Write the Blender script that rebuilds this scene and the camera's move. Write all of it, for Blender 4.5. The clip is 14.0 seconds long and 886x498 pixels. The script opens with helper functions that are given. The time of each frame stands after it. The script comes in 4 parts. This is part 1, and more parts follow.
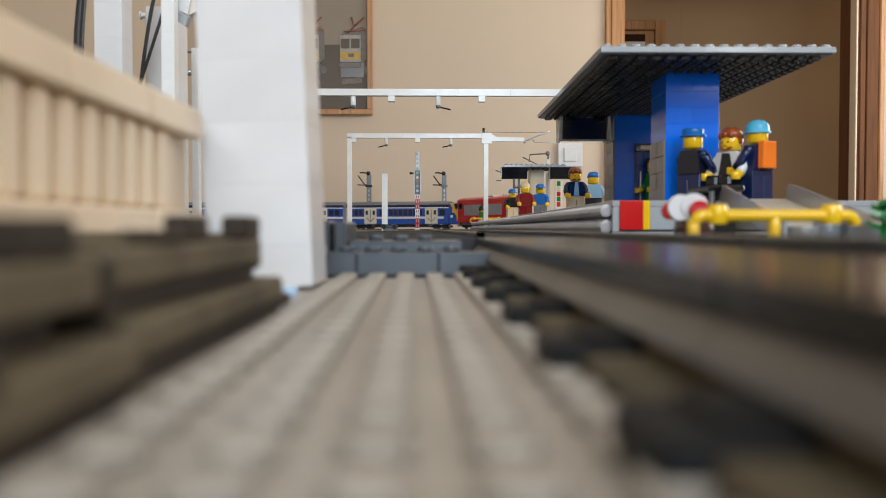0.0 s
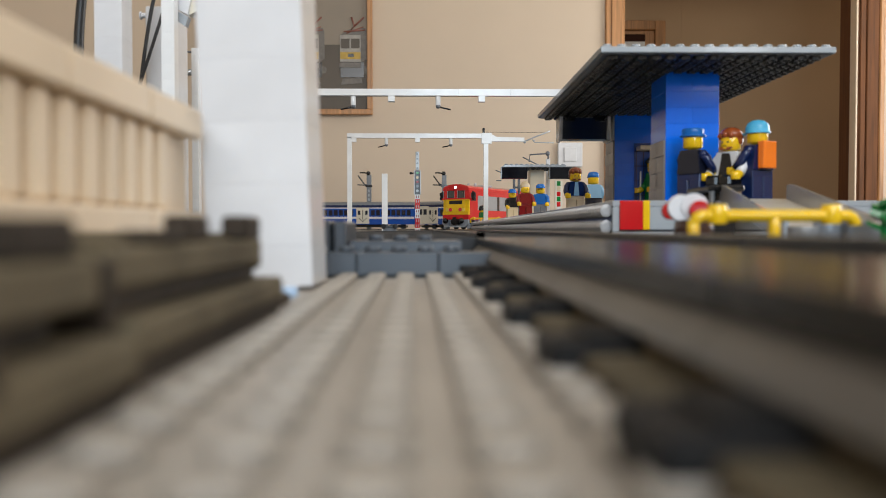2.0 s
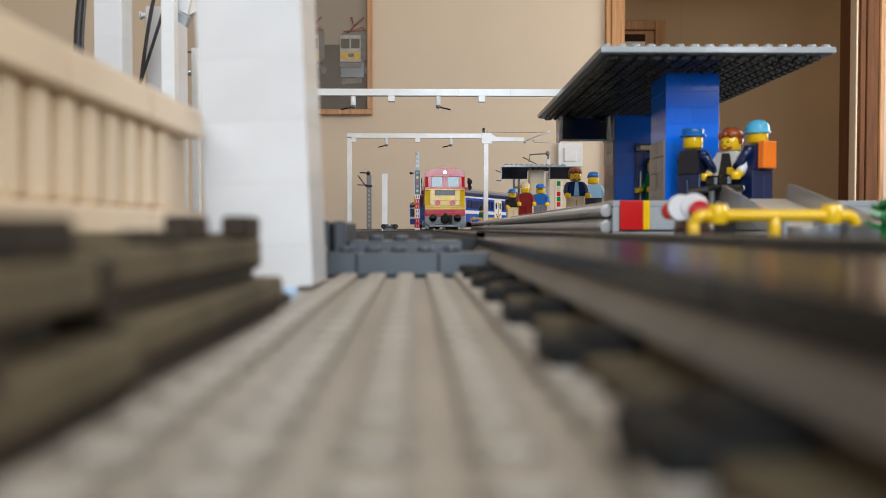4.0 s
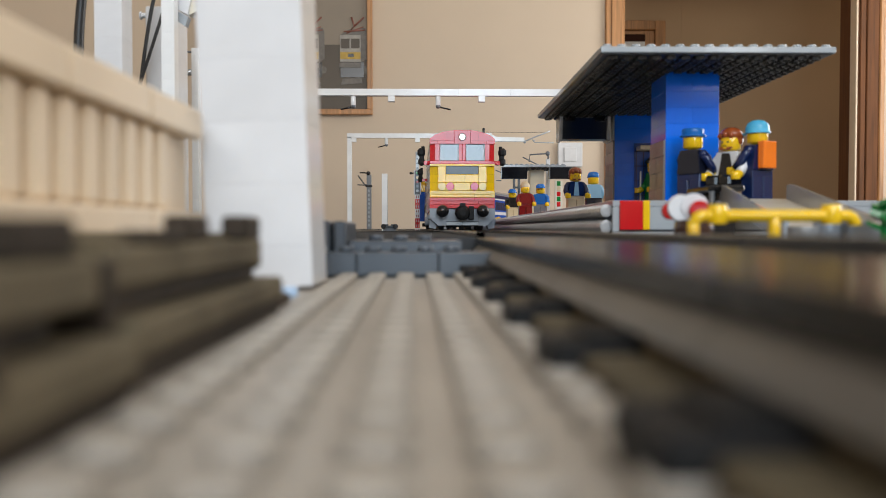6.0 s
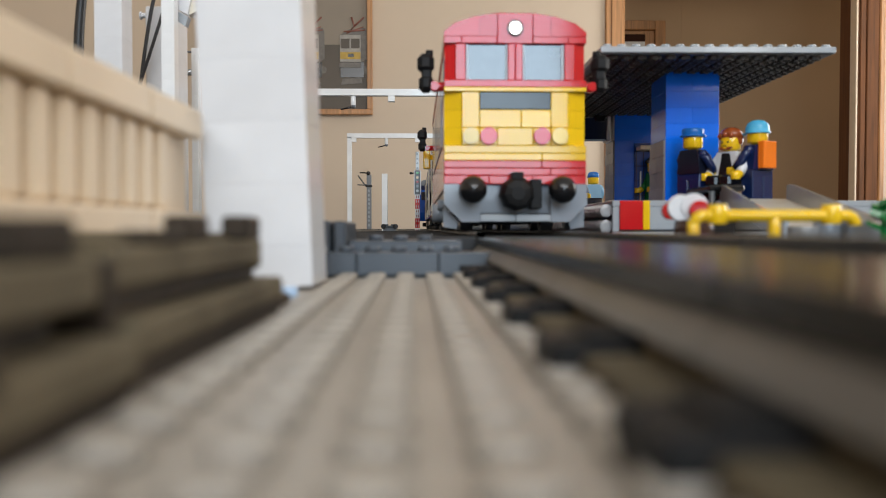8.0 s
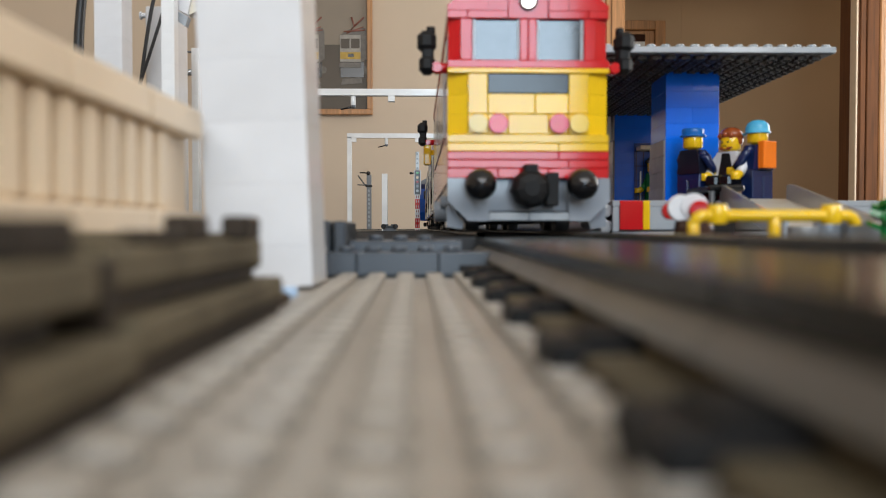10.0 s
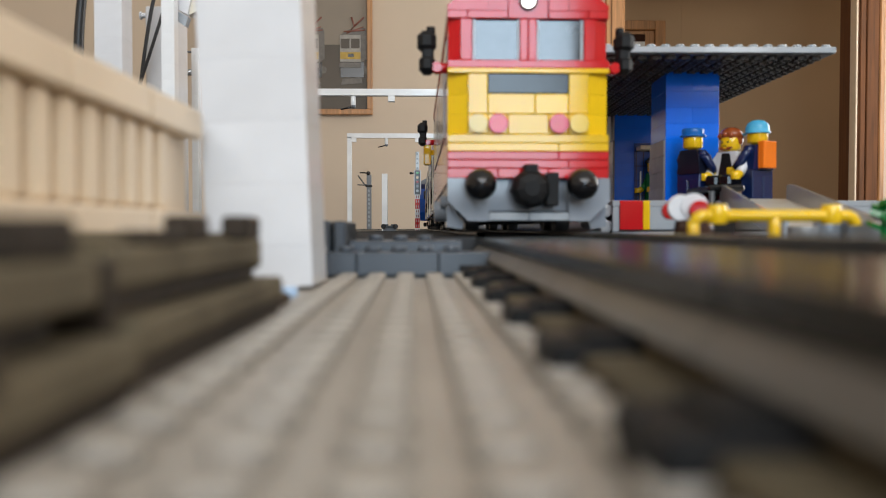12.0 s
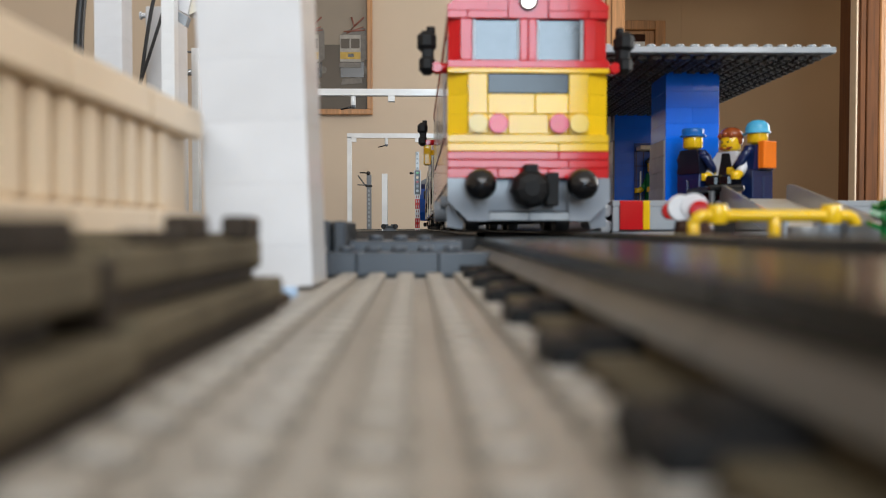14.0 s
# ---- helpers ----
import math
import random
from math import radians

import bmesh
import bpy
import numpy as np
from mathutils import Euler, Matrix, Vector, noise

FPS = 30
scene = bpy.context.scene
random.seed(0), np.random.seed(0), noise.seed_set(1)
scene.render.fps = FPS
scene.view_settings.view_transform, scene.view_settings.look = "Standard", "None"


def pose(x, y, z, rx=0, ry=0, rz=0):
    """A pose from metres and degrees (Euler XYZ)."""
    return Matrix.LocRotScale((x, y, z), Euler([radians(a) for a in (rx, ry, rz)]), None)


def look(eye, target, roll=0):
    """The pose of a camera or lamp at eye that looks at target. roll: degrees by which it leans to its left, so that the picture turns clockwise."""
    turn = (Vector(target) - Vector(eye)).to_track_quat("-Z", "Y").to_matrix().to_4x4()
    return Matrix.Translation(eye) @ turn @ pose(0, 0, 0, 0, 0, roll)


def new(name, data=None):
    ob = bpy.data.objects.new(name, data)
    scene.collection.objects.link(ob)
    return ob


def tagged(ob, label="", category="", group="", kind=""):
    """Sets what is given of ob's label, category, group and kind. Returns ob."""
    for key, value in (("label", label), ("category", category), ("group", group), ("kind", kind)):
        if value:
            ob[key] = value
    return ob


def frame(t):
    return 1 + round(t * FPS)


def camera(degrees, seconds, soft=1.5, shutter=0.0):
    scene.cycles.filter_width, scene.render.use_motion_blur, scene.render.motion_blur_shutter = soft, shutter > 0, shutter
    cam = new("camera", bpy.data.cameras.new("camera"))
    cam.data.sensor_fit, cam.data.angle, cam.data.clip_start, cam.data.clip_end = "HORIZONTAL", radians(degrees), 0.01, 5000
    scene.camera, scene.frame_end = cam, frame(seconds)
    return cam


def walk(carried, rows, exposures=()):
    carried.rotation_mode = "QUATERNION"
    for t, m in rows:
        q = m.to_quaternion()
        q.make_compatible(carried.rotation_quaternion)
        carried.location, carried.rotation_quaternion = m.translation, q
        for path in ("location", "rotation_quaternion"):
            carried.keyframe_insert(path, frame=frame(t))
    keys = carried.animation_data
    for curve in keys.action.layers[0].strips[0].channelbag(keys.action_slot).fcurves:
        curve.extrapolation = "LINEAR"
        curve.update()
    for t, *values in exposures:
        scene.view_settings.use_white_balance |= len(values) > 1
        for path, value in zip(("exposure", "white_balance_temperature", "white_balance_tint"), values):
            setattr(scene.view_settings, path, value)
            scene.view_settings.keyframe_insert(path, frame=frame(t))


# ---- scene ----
cam = camera(58.5, 14.0, soft=0.8)
EYE = 0.765                       # height of the lens above the room's floor
START = look((0, 0, EYE), (0.0136, 1, EYE - 0.0257))
walk(cam, [(0, START), (14, START)])
cam.data.dof.use_dof = True
cam.data.dof.focus_distance = 1.0
cam.data.dof.aperture_fstop = 16.2

# ---------------------------------------------------------------- light
world = bpy.data.worlds.new("sky")
scene.world = world
world.use_nodes = True
wn = world.node_tree
sky = wn.nodes.new("ShaderNodeTexSky")
sky.sky_type = "NISHITA"
sky.sun_disc = False
sky.sun_elevation, sky.sun_rotation = radians(40), radians(200)
wn.links.new(sky.outputs[0], wn.nodes["Background"].inputs[0])
wn.nodes["Background"].inputs[1].default_value = 0.12


def room_light(x0, x1, z0, z1, y, watts, colour=(1.0, 0.985, 0.96), way=1):
    """The sky's light in an opening of the wall behind the lens, or a fill lamp in the hall."""
    lamp = bpy.data.lights.new("window_daylight", "AREA")
    lamp.shape, lamp.size, lamp.size_y, lamp.energy, lamp.color = "RECTANGLE", x1 - x0, z1 - z0, watts, colour
    new("window_daylight", lamp).matrix_world = look(((x0 + x1) / 2, y, (z0 + z1) / 2), ((x0 + x1) / 2, y + way, (z0 + z1) / 2))


room_light(-0.10, 0.46, 0.88, 1.65, -1.55, 11.5, (0.64, 0.83, 1.0))          # glazed door
room_light(0.84, 1.02, 1.22, 1.65, -1.55, 1.3)           # side light
room_light(-1.0, 1.8, 1.66, 2.40, -1.55, 40, (0.98, 0.98, 0.97))             # broad upper opening, unseen, added for more frontal light
room_light(2.2, 3.0, 1.0, 2.1, 3.2, 2.0, (1, 0.84, 0.64))   # unseen fill lamp added to brighten the hall
side = bpy.data.lights.new("side_window_daylight", "AREA")
side.shape, side.size, side.size_y, side.energy, side.color = "RECTANGLE", 1.3, 1.2, 38, (1.0, 0.975, 0.94)
new("side_window_daylight", side).matrix_world = look((2.29, 1.75, 1.5), (0, 1.75, 1.5))
scene.view_settings.exposure = -0.10


# ---------------------------------------------------------------- materials
def material(name, colour, rough=0.4, metal=0.0, vary=0.12, scale=60.0, bump=0.0, bscale=400.0, alpha=1.0, glow=0.0,
             transmission=0.0, stretch=(1, 1, 1), wear=0.12, piece=0.0, coat=0.0):
    m = bpy.data.materials.new(name)
    m.use_nodes = True
    nt = m.node_tree
    b = nt.nodes["Principled BSDF"]
    tc = nt.nodes.new("ShaderNodeTexCoord")
    mp = nt.nodes.new("ShaderNodeMapping")
    mp.inputs["Scale"].default_value = stretch
    nt.links.new(tc.outputs["Object"], mp.inputs[0])
    big = nt.nodes.new("ShaderNodeTexNoise")
    big.inputs["Scale"].default_value, big.inputs["Detail"].default_value = scale, 6
    nt.links.new(mp.outputs[0], big.inputs["Vector"])
    fine = nt.nodes.new("ShaderNodeTexNoise")
    fine.inputs["Scale"].default_value, fine.inputs["Detail"].default_value = bscale, 4
    nt.links.new(mp.outputs[0], fine.inputs["Vector"])
    ramp = nt.nodes.new("ShaderNodeValToRGB")
    ramp.color_ramp.elements[0].position, ramp.color_ramp.elements[1].position = 0.3, 0.7
    ramp.color_ramp.elements[0].color = (*[c * (1 - vary) for c in colour], 1)
    ramp.color_ramp.elements[1].color = (*[min(1, c * (1 + vary)) for c in colour], 1)
    nt.links.new(big.outputs[0], ramp.inputs[0])
    out = ramp.outputs[0]
    if piece:
        info = nt.nodes.new("ShaderNodeObjectInfo")
        mr = nt.nodes.new("ShaderNodeMapRange")
        mr.inputs["To Min"].default_value, mr.inputs["To Max"].default_value = 1 - piece, 1 + piece
        nt.links.new(info.outputs["Random"], mr.inputs[0])
        hsv = nt.nodes.new("ShaderNodeHueSaturation")
        nt.links.new(mr.outputs[0], hsv.inputs["Value"])
        nt.links.new(out, hsv.inputs["Color"])
        out = hsv.outputs[0]
    nt.links.new(out, b.inputs["Base Color"])
    rr = nt.nodes.new("ShaderNodeMapRange")
    rr.inputs["To Min"].default_value, rr.inputs["To Max"].default_value = max(0.02, rough - wear), min(1, rough + wear)
    nt.links.new(fine.outputs[0], rr.inputs[0])
    nt.links.new(rr.outputs[0], b.inputs["Roughness"])
    b.inputs["Metallic"].default_value = metal
    b.inputs["IOR"].default_value = 1.52
    if bump:
        bp = nt.nodes.new("ShaderNodeBump")
        bp.inputs["Strength"].default_value, bp.inputs["Distance"].default_value = bump, 0.0006
        nt.links.new(fine.outputs[0], bp.inputs["Height"])
        nt.links.new(bp.outputs[0], b.inputs["Normal"])
    if alpha < 1:
        b.inputs["Alpha"].default_value = alpha
    b.inputs["Transmission Weight"].default_value = transmission
    b.inputs["Coat Weight"].default_value = coat
    if glow:
        b.inputs["Emission Color"].default_value = (1, 0.97, 0.9, 1)
        b.inputs["Emission Strength"].default_value = glow
    return m


def plastic(name, colour, rough=0.1, **k):
    return material(name, colour, rough, vary=k.pop("vary", 0.05), scale=50, bump=0.03, bscale=260, wear=0.05, piece=k.pop("piece", 0.06), **k)


RED = plastic("red_plastic", (0.54, 0.011, 0.014))
DEEPRED = plastic("dark_red_plastic", (0.2, 0.012, 0.012))
YELLOW = plastic("yellow_plastic", (0.80, 0.50, 0.01))
BLUE = plastic("blue_plastic", (0.006, 0.155, 0.80))
NAVY = plastic("navy_plastic", (0.005, 0.015, 0.07), 0.2)
MIDBLUE = plastic("bright_blue_plastic", (0.01, 0.13, 0.45))
AZURE = plastic("azure_plastic", (0.08, 0.42, 0.66))
LIGHTBLUE = plastic("light_blue_plastic", (0.28, 0.5, 0.68))
ORANGE = plastic("orange_plastic", (0.9, 0.2, 0.01))
GREEN = plastic("green_plastic", (0.006, 0.2, 0.04))
WHITE = plastic("white_plastic", (0.68, 0.69, 0.71), 0.2, piece=0.02)
TAN = plastic("tan_plastic", (0.62, 0.5, 0.32), 0.25)
CREAM = plastic("cream_plastic", (0.74, 0.60, 0.43), 0.35)
BRIGHT = plastic("bright_white_plastic", (0.82, 0.83, 0.83), 0.15, piece=0.02)
TAUPE = plastic("taupe_plastic", (0.122, 0.112, 0.095), 0.4, vary=0.2)
LGREY = plastic("light_grey_plastic", (0.37, 0.405, 0.435))
COACHBLUE = plastic("coach_blue_plastic", (0.008, 0.075, 0.38))
IVORY = plastic("ivory_plastic", (0.70, 0.66, 0.55), 0.2)
INK = plastic("blue_black_plastic", (0.006, 0.008, 0.018), 0.25)
STONE = plastic("stone_grey_plastic", (0.19, 0.185, 0.195), 0.25, vary=0.1, piece=0.12)
DECK = plastic("black_gloss_tile", (0.036, 0.035, 0.032), 0.2, vary=0.2)
DECK.node_tree.nodes["Principled BSDF"].inputs["IOR"].default_value = 1.2
DEEPBLUE = plastic("deep_blue_plastic", (0.004, 0.06, 0.32), 0.12)
GREY = plastic("grey_plastic", (0.19, 0.21, 0.235))
HOSE = plastic("hose_grey_plastic", (0.36, 0.365, 0.37), 0.2)
PLOUGH = plastic("bluish_grey_plastic", (0.25, 0.28, 0.32))
DGREY = plastic("dark_grey_plastic", (0.085, 0.095, 0.105), 0.24)
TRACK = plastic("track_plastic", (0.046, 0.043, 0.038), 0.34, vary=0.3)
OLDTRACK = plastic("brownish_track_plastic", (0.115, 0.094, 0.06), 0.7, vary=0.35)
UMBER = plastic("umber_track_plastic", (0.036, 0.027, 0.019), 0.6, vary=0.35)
BLEY = plastic("slate_plastic", (0.075, 0.088, 0.105), 0.3)
TRACKTOP = plastic("polished_dark_plastic", (0.055, 0.055, 0.053), 0.2, vary=0.25)
BALLAST = plastic("matt_grey_plates", (0.045, 0.047, 0.05), 0.8, vary=0.35)
BALLAST.node_tree.nodes["Principled BSDF"].inputs["IOR"].default_value = 1.25
BLACK = plastic("black_plastic", (0.008, 0.008, 0.009), 0.18)
BROWN = plastic("dark_brown_plastic", (0.045, 0.02, 0.014))
HAIR = plastic("red_brown_plastic", (0.27, 0.06, 0.015))
SILVER = material("silver_metal", (0.5, 0.52, 0.54), 0.3, metal=0.8)
STEEL = material("dull_steel", (0.16, 0.17, 0.185), 0.4, metal=0.3)
BASE = plastic("grey_baseplate", (0.34, 0.305, 0.26), 0.42, vary=0.12)
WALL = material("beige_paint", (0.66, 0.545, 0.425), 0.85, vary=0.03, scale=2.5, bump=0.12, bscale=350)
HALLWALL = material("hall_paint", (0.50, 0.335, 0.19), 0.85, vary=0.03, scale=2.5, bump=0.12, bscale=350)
CEIL = material("ceiling_paint", (0.78, 0.75, 0.70), 0.9, vary=0.02, scale=3)
WOOD = material("oak_wood", (0.46, 0.225, 0.085), 0.4, vary=0.3, scale=14, bump=0.1, bscale=60, stretch=(6, 6, 0.35))
SHADEWOOD = material("dark_oak_wood", (0.135, 0.048, 0.012), 0.75, vary=0.3, scale=14, bump=0.1, bscale=60, stretch=(6, 6, 0.35))
FLOORWOOD = material("floor_boards", (0.25, 0.14, 0.07), 0.4, vary=0.3, scale=8, bump=0.1, stretch=(0.4, 6, 1))
TABLE = material("table_laminate", (0.5, 0.48, 0.44), 0.45, vary=0.06, scale=10)
SMOKE = plastic("smoked_clear_plastic", (0.42, 0.40, 0.38), 0.12, alpha=0.8)
PANE = material("dark_cab_glass", (0.03, 0.035, 0.04), 0.07, vary=0.3, scale=90, wear=0.04)
PANE.node_tree.nodes["Principled BSDF"].inputs["IOR"].default_value = 1.75
DARKPANE = plastic("dark_window_plastic", (0.012, 0.016, 0.03), 0.08)
SIDEPANE = material("grey_clear_panel", (0.30, 0.30, 0.31), 0.12, vary=0.1, scale=30)
SCREEN = material("black_screen", (0.006, 0.006, 0.008), 0.14, vary=0.2)
SCREEN.node_tree.nodes["Principled BSDF"].inputs["IOR"].default_value = 1.3
SLEEPER = plastic("black_sleeper_plastic", (0.012, 0.012, 0.0125), 0.55, vary=0.3)
for dull in (OLDTRACK, UMBER, SLEEPER):
    dull.node_tree.nodes["Principled BSDF"].inputs["IOR"].default_value = 1.28
LAMPGLOW = material("white_headlamp", (1, 1, 1), 0.3, glow=5.0)
PHOTO_GREY = material("poster_backdrop", (0.29, 0.245, 0.195), 0.6, vary=0.06, scale=4)
PHOTO_DARK = material("poster_table", (0.095, 0.078, 0.06), 0.5, vary=0.2, scale=4)
CABLE = material("black_cable", (0.012, 0.012, 0.013), 0.45)
PINK = plastic("round_red_lamp", (0.62, 0.03, 0.05))
PALEYELLOW = plastic("pale_yellow_plastic", (0.75, 0.54, 0.10))


# ---------------------------------------------------------------- shapes; all lengths below are in millimetres
MM = 0.001


class Shape:
    """A bmesh that collects solids, in millimetres."""

    def __init__(self):
        self.bm = bmesh.new()

    def face(self, vs, smooth=False):
        try:
            f = self.bm.faces.new(vs)
            f.smooth = smooth
        except ValueError:
            pass

    def box(self, x0, x1, y0, y1, z0, z1, b=0.25):
        x0, x1, y0, y1, z0, z1 = [v * MM for v in (min(x0, x1), max(x0, x1), min(y0, y1), max(y0, y1), min(z0, z1), max(z0, z1))]
        b = min(b * MM, (x1 - x0) * 0.3, (y1 - y0) * 0.3, (z1 - z0) * 0.3)
        cx, cy, cz, hx, hy, hz = (x0 + x1) / 2, (y0 + y1) / 2, (z0 + z1) / 2, (x1 - x0) / 2, (y1 - y0) / 2, (z1 - z0) / 2
        V = {}
        for sx in (-1, 1):
            for sy in (-1, 1):
                for sz in (-1, 1):
                    V[sx, sy, sz] = [self.bm.verts.new((cx + sx * (hx - b * (k != 0)), cy + sy * (hy - b * (k != 1)), cz + sz * (hz - b * (k != 2)))) for k in range(3)]
                    self.face(V[sx, sy, sz])
        ring = ((-1, -1), (1, -1), (1, 1), (-1, 1))
        for s in (-1, 1):
            self.face([V[s, a, c][0] for a, c in ring])
            self.face([V[a, s, c][1] for a, c in ring])
            self.face([V[a, c, s][2] for a, c in ring])
        for a in (-1, 1):
            for c in (-1, 1):
                self.face([V[a, c, -1][0], V[a, c, 1][0], V[a, c, 1][1], V[a, c, -1][1]])
                self.face([V[a, -1, c][0], V[a, 1, c][0], V[a, 1, c][2], V[a, -1, c][2]])
                self.face([V[-1, a, c][1], V[1, a, c][1], V[1, a, c][2], V[-1, a, c][2]])
        return self

    def prism(self, pts, axis, a0, a1):
        """An outline in the two other axes, drawn out along the axis."""
        def at(p, a):
            q = {"x": (a, p[0], p[1]), "y": (p[0], a, p[1]), "z": (p[0], p[1], a)}[axis]
            return self.bm.verts.new([v * MM for v in q])
        lo, hi = [at(p, a0) for p in pts], [at(p, a1) for p in pts]
        self.face(lo), self.face(hi)
        for i in range(len(pts)):
            j = (i + 1) % len(pts)
            self.face([lo[i], lo[j], hi[j], hi[i]])
        return self

    def lathe(self, profile, centre, way=(0, 0, 1), n=16, smooth=True):
        """Rings of (distance along the axis, radius)."""
        c, w = Vector(centre), Vector(way).normalized()
        u = w.orthogonal().normalized()
        v = w.cross(u)
        rings = []
        for d, r in profile:
            rings.append([self.bm.verts.new((c + w * d + (u * math.cos(6.28319 * i / n) + v * math.sin(6.28319 * i / n)) * max(r, 0.01)) * MM) for i in range(n)])
        for p, q in zip(rings, rings[1:]):
            for i in range(n):
                self.face([p[i], p[(i + 1) % n], q[(i + 1) % n], q[i]], smooth)
        self.face(rings[0]), self.face(rings[-1])
        return self

    def cyl(self, a, b, r, n=12, bevel=0.15):
        a, b = Vector(a), Vector(b)
        l = (b - a).length
        return self.lathe([(0, r - bevel), (bevel, r), (l - bevel, r), (l, r - bevel)], a, b - a, n)

    def ball(self, c, r, n=16, squash=1.0):
        k = n // 2
        return self.lathe([(-r * squash * math.cos(math.pi * i / k), r * math.sin(math.pi * i / k)) for i in range(k + 1)], c, (0, 0, 1), n)

    def stud(self, x, y, z, n=10):
        return self.lathe([(0, 2.4), (1.5, 2.4), (1.7, 2.2)], (x, y, z), (0, 0, 1), n)

    def tube(self, pts, r, n=8):
        """A bent rod through the points."""
        pts = [Vector(p) for p in pts]
        rings = []
        for i, p in enumerate(pts):
            w = (pts[min(i + 1, len(pts) - 1)] - pts[max(i - 1, 0)]).normalized()
            u = w.cross(Vector((0.3, 0.2, 0.93))).normalized()
            v = w.cross(u)
            rings.append([self.bm.verts.new((p + (u * math.cos(6.28319 * k / n) + v * math.sin(6.28319 * k / n)) * r) * MM) for k in range(n)])
        for p, q in zip(rings, rings[1:]):
            for k in range(n):
                self.face([p[k], p[(k + 1) % n], q[(k + 1) % n], q[k]], True)
        self.face(rings[0]), self.face(rings[-1])
        return self

    def mesh(self, name, mat):
        bmesh.ops.recalc_face_normals(self.bm, faces=self.bm.faces)
        me = bpy.data.meshes.new(name)
        self.bm.to_mesh(me)
        self.bm.free()
        me.materials.append(mat)
        return me


def spot(x, y, h):
    """A place by its millimetres right of the lens, before it and above it."""
    return Vector((x * MM, y * MM, EYE + h * MM))


def part(name, shape, mat, parent, label="", at=None):
    ob = new(name, shape.mesh(name, mat))
    ob.parent = parent
    if at is not None:
        ob.location = Vector(at) * MM
    return tagged(ob, label)


def thing(name, place, label, category, turn=0.0, group="", kind=""):
    ob = new(name)
    ob.empty_display_size = 0.01
    ob.location, ob.rotation_euler = spot(*place), (0, 0, radians(turn))
    return tagged(ob, label, category, group, kind)


def solid(name, shape, mat, place, label, category, turn=0.0, group="", kind=""):
    ob = new(name, shape.mesh(name, mat))
    ob.location, ob.rotation_euler = spot(*place), (0, 0, radians(turn))
    return tagged(ob, label, category, group, kind)


def same(ob, parent, at, turn=0.0):
    """One more piece on the mesh of another."""
    o = new(ob.name.split(".")[0], ob.data)
    o.parent, o.location, o.rotation_euler = parent, Vector(at) * MM, (0, 0, radians(turn))
    return o


# ---------------------------------------------------------------- the railway's line, as seen from above
TURN = 0.8                        # the near straight leans this far to the left of straight ahead, in degrees
RAIL = -1.2                       # height of the rail heads


def arc(p, heading, radius, angle, step=10.0):
    """Points along a bend; a positive angle turns left."""
    out, n = [], max(2, int(abs(angle) * radius / step))
    side = 1 if angle > 0 else -1
    cx, cy = p[0] - side * radius * math.sin(heading), p[1] + side * radius * math.cos(heading)
    for i in range(1, n + 1):
        a = heading + angle * i / n
        out.append((cx + side * radius * math.sin(a), cy - side * radius * math.cos(a)))
    return out, heading + angle


def line_points():
    h1, h2, h3 = radians(-3), radians(-120.7), radians(-89.0)
    # back straight, wide bend, slanting straight, counter bend, near straight
    pts = [(-1500 + 20 * i, 2610 + 0.0524 * (1500 - 20 * i)) for i in range(67)]
    bend, h = arc(pts[-1], h1, 448, h2 - h1)
    pts += bend
    e = pts[-1]
    dx, dy = math.cos(h2), math.sin(h2)
    meet_y = lambda y: 38 - (y - 314) * 0.0185
    # length of the slant so that the counter bend runs out on the near straight
    tang = 320 * math.tan((h3 - h2) / 2)
    k = 0
    while e[0] + dx * k > meet_y(e[1] + dy * k):
        k += 1
    run = max(0, k - tang)
    pts += [(e[0] + dx * run * i / 10, e[1] + dy * run * i / 10) for i in range(1, 11)]
    bend, h = arc(pts[-1], h2, 320, h3 - h2)
    pts += bend
    e = pts[-1]
    n = int((e[1] + 400) / 20)
    pts += [(meet_y(e[1] - 20 * i) + (e[0] - meet_y(e[1])) * max(0, 1 - i / 8), e[1] - 20 * i) for i in range(1, n)]
    return pts


LINE = np.array(line_points())
RUNS = np.concatenate([[0], np.cumsum(np.hypot(*np.diff(LINE, axis=0).T))])


def on_line(s):
    return np.array([np.interp(s, RUNS, LINE[:, 0]), np.interp(s, RUNS, LINE[:, 1])])


def run_at_depth(y, after=1900):
    """The run at which the near straight reaches a depth."""
    i = np.where((LINE[:, 1] <= y) & (RUNS > after))[0][0]
    return RUNS[i - 1] + (LINE[i - 1, 1] - y) / (LINE[i - 1, 1] - LINE[i, 1]) * (RUNS[i] - RUNS[i - 1])


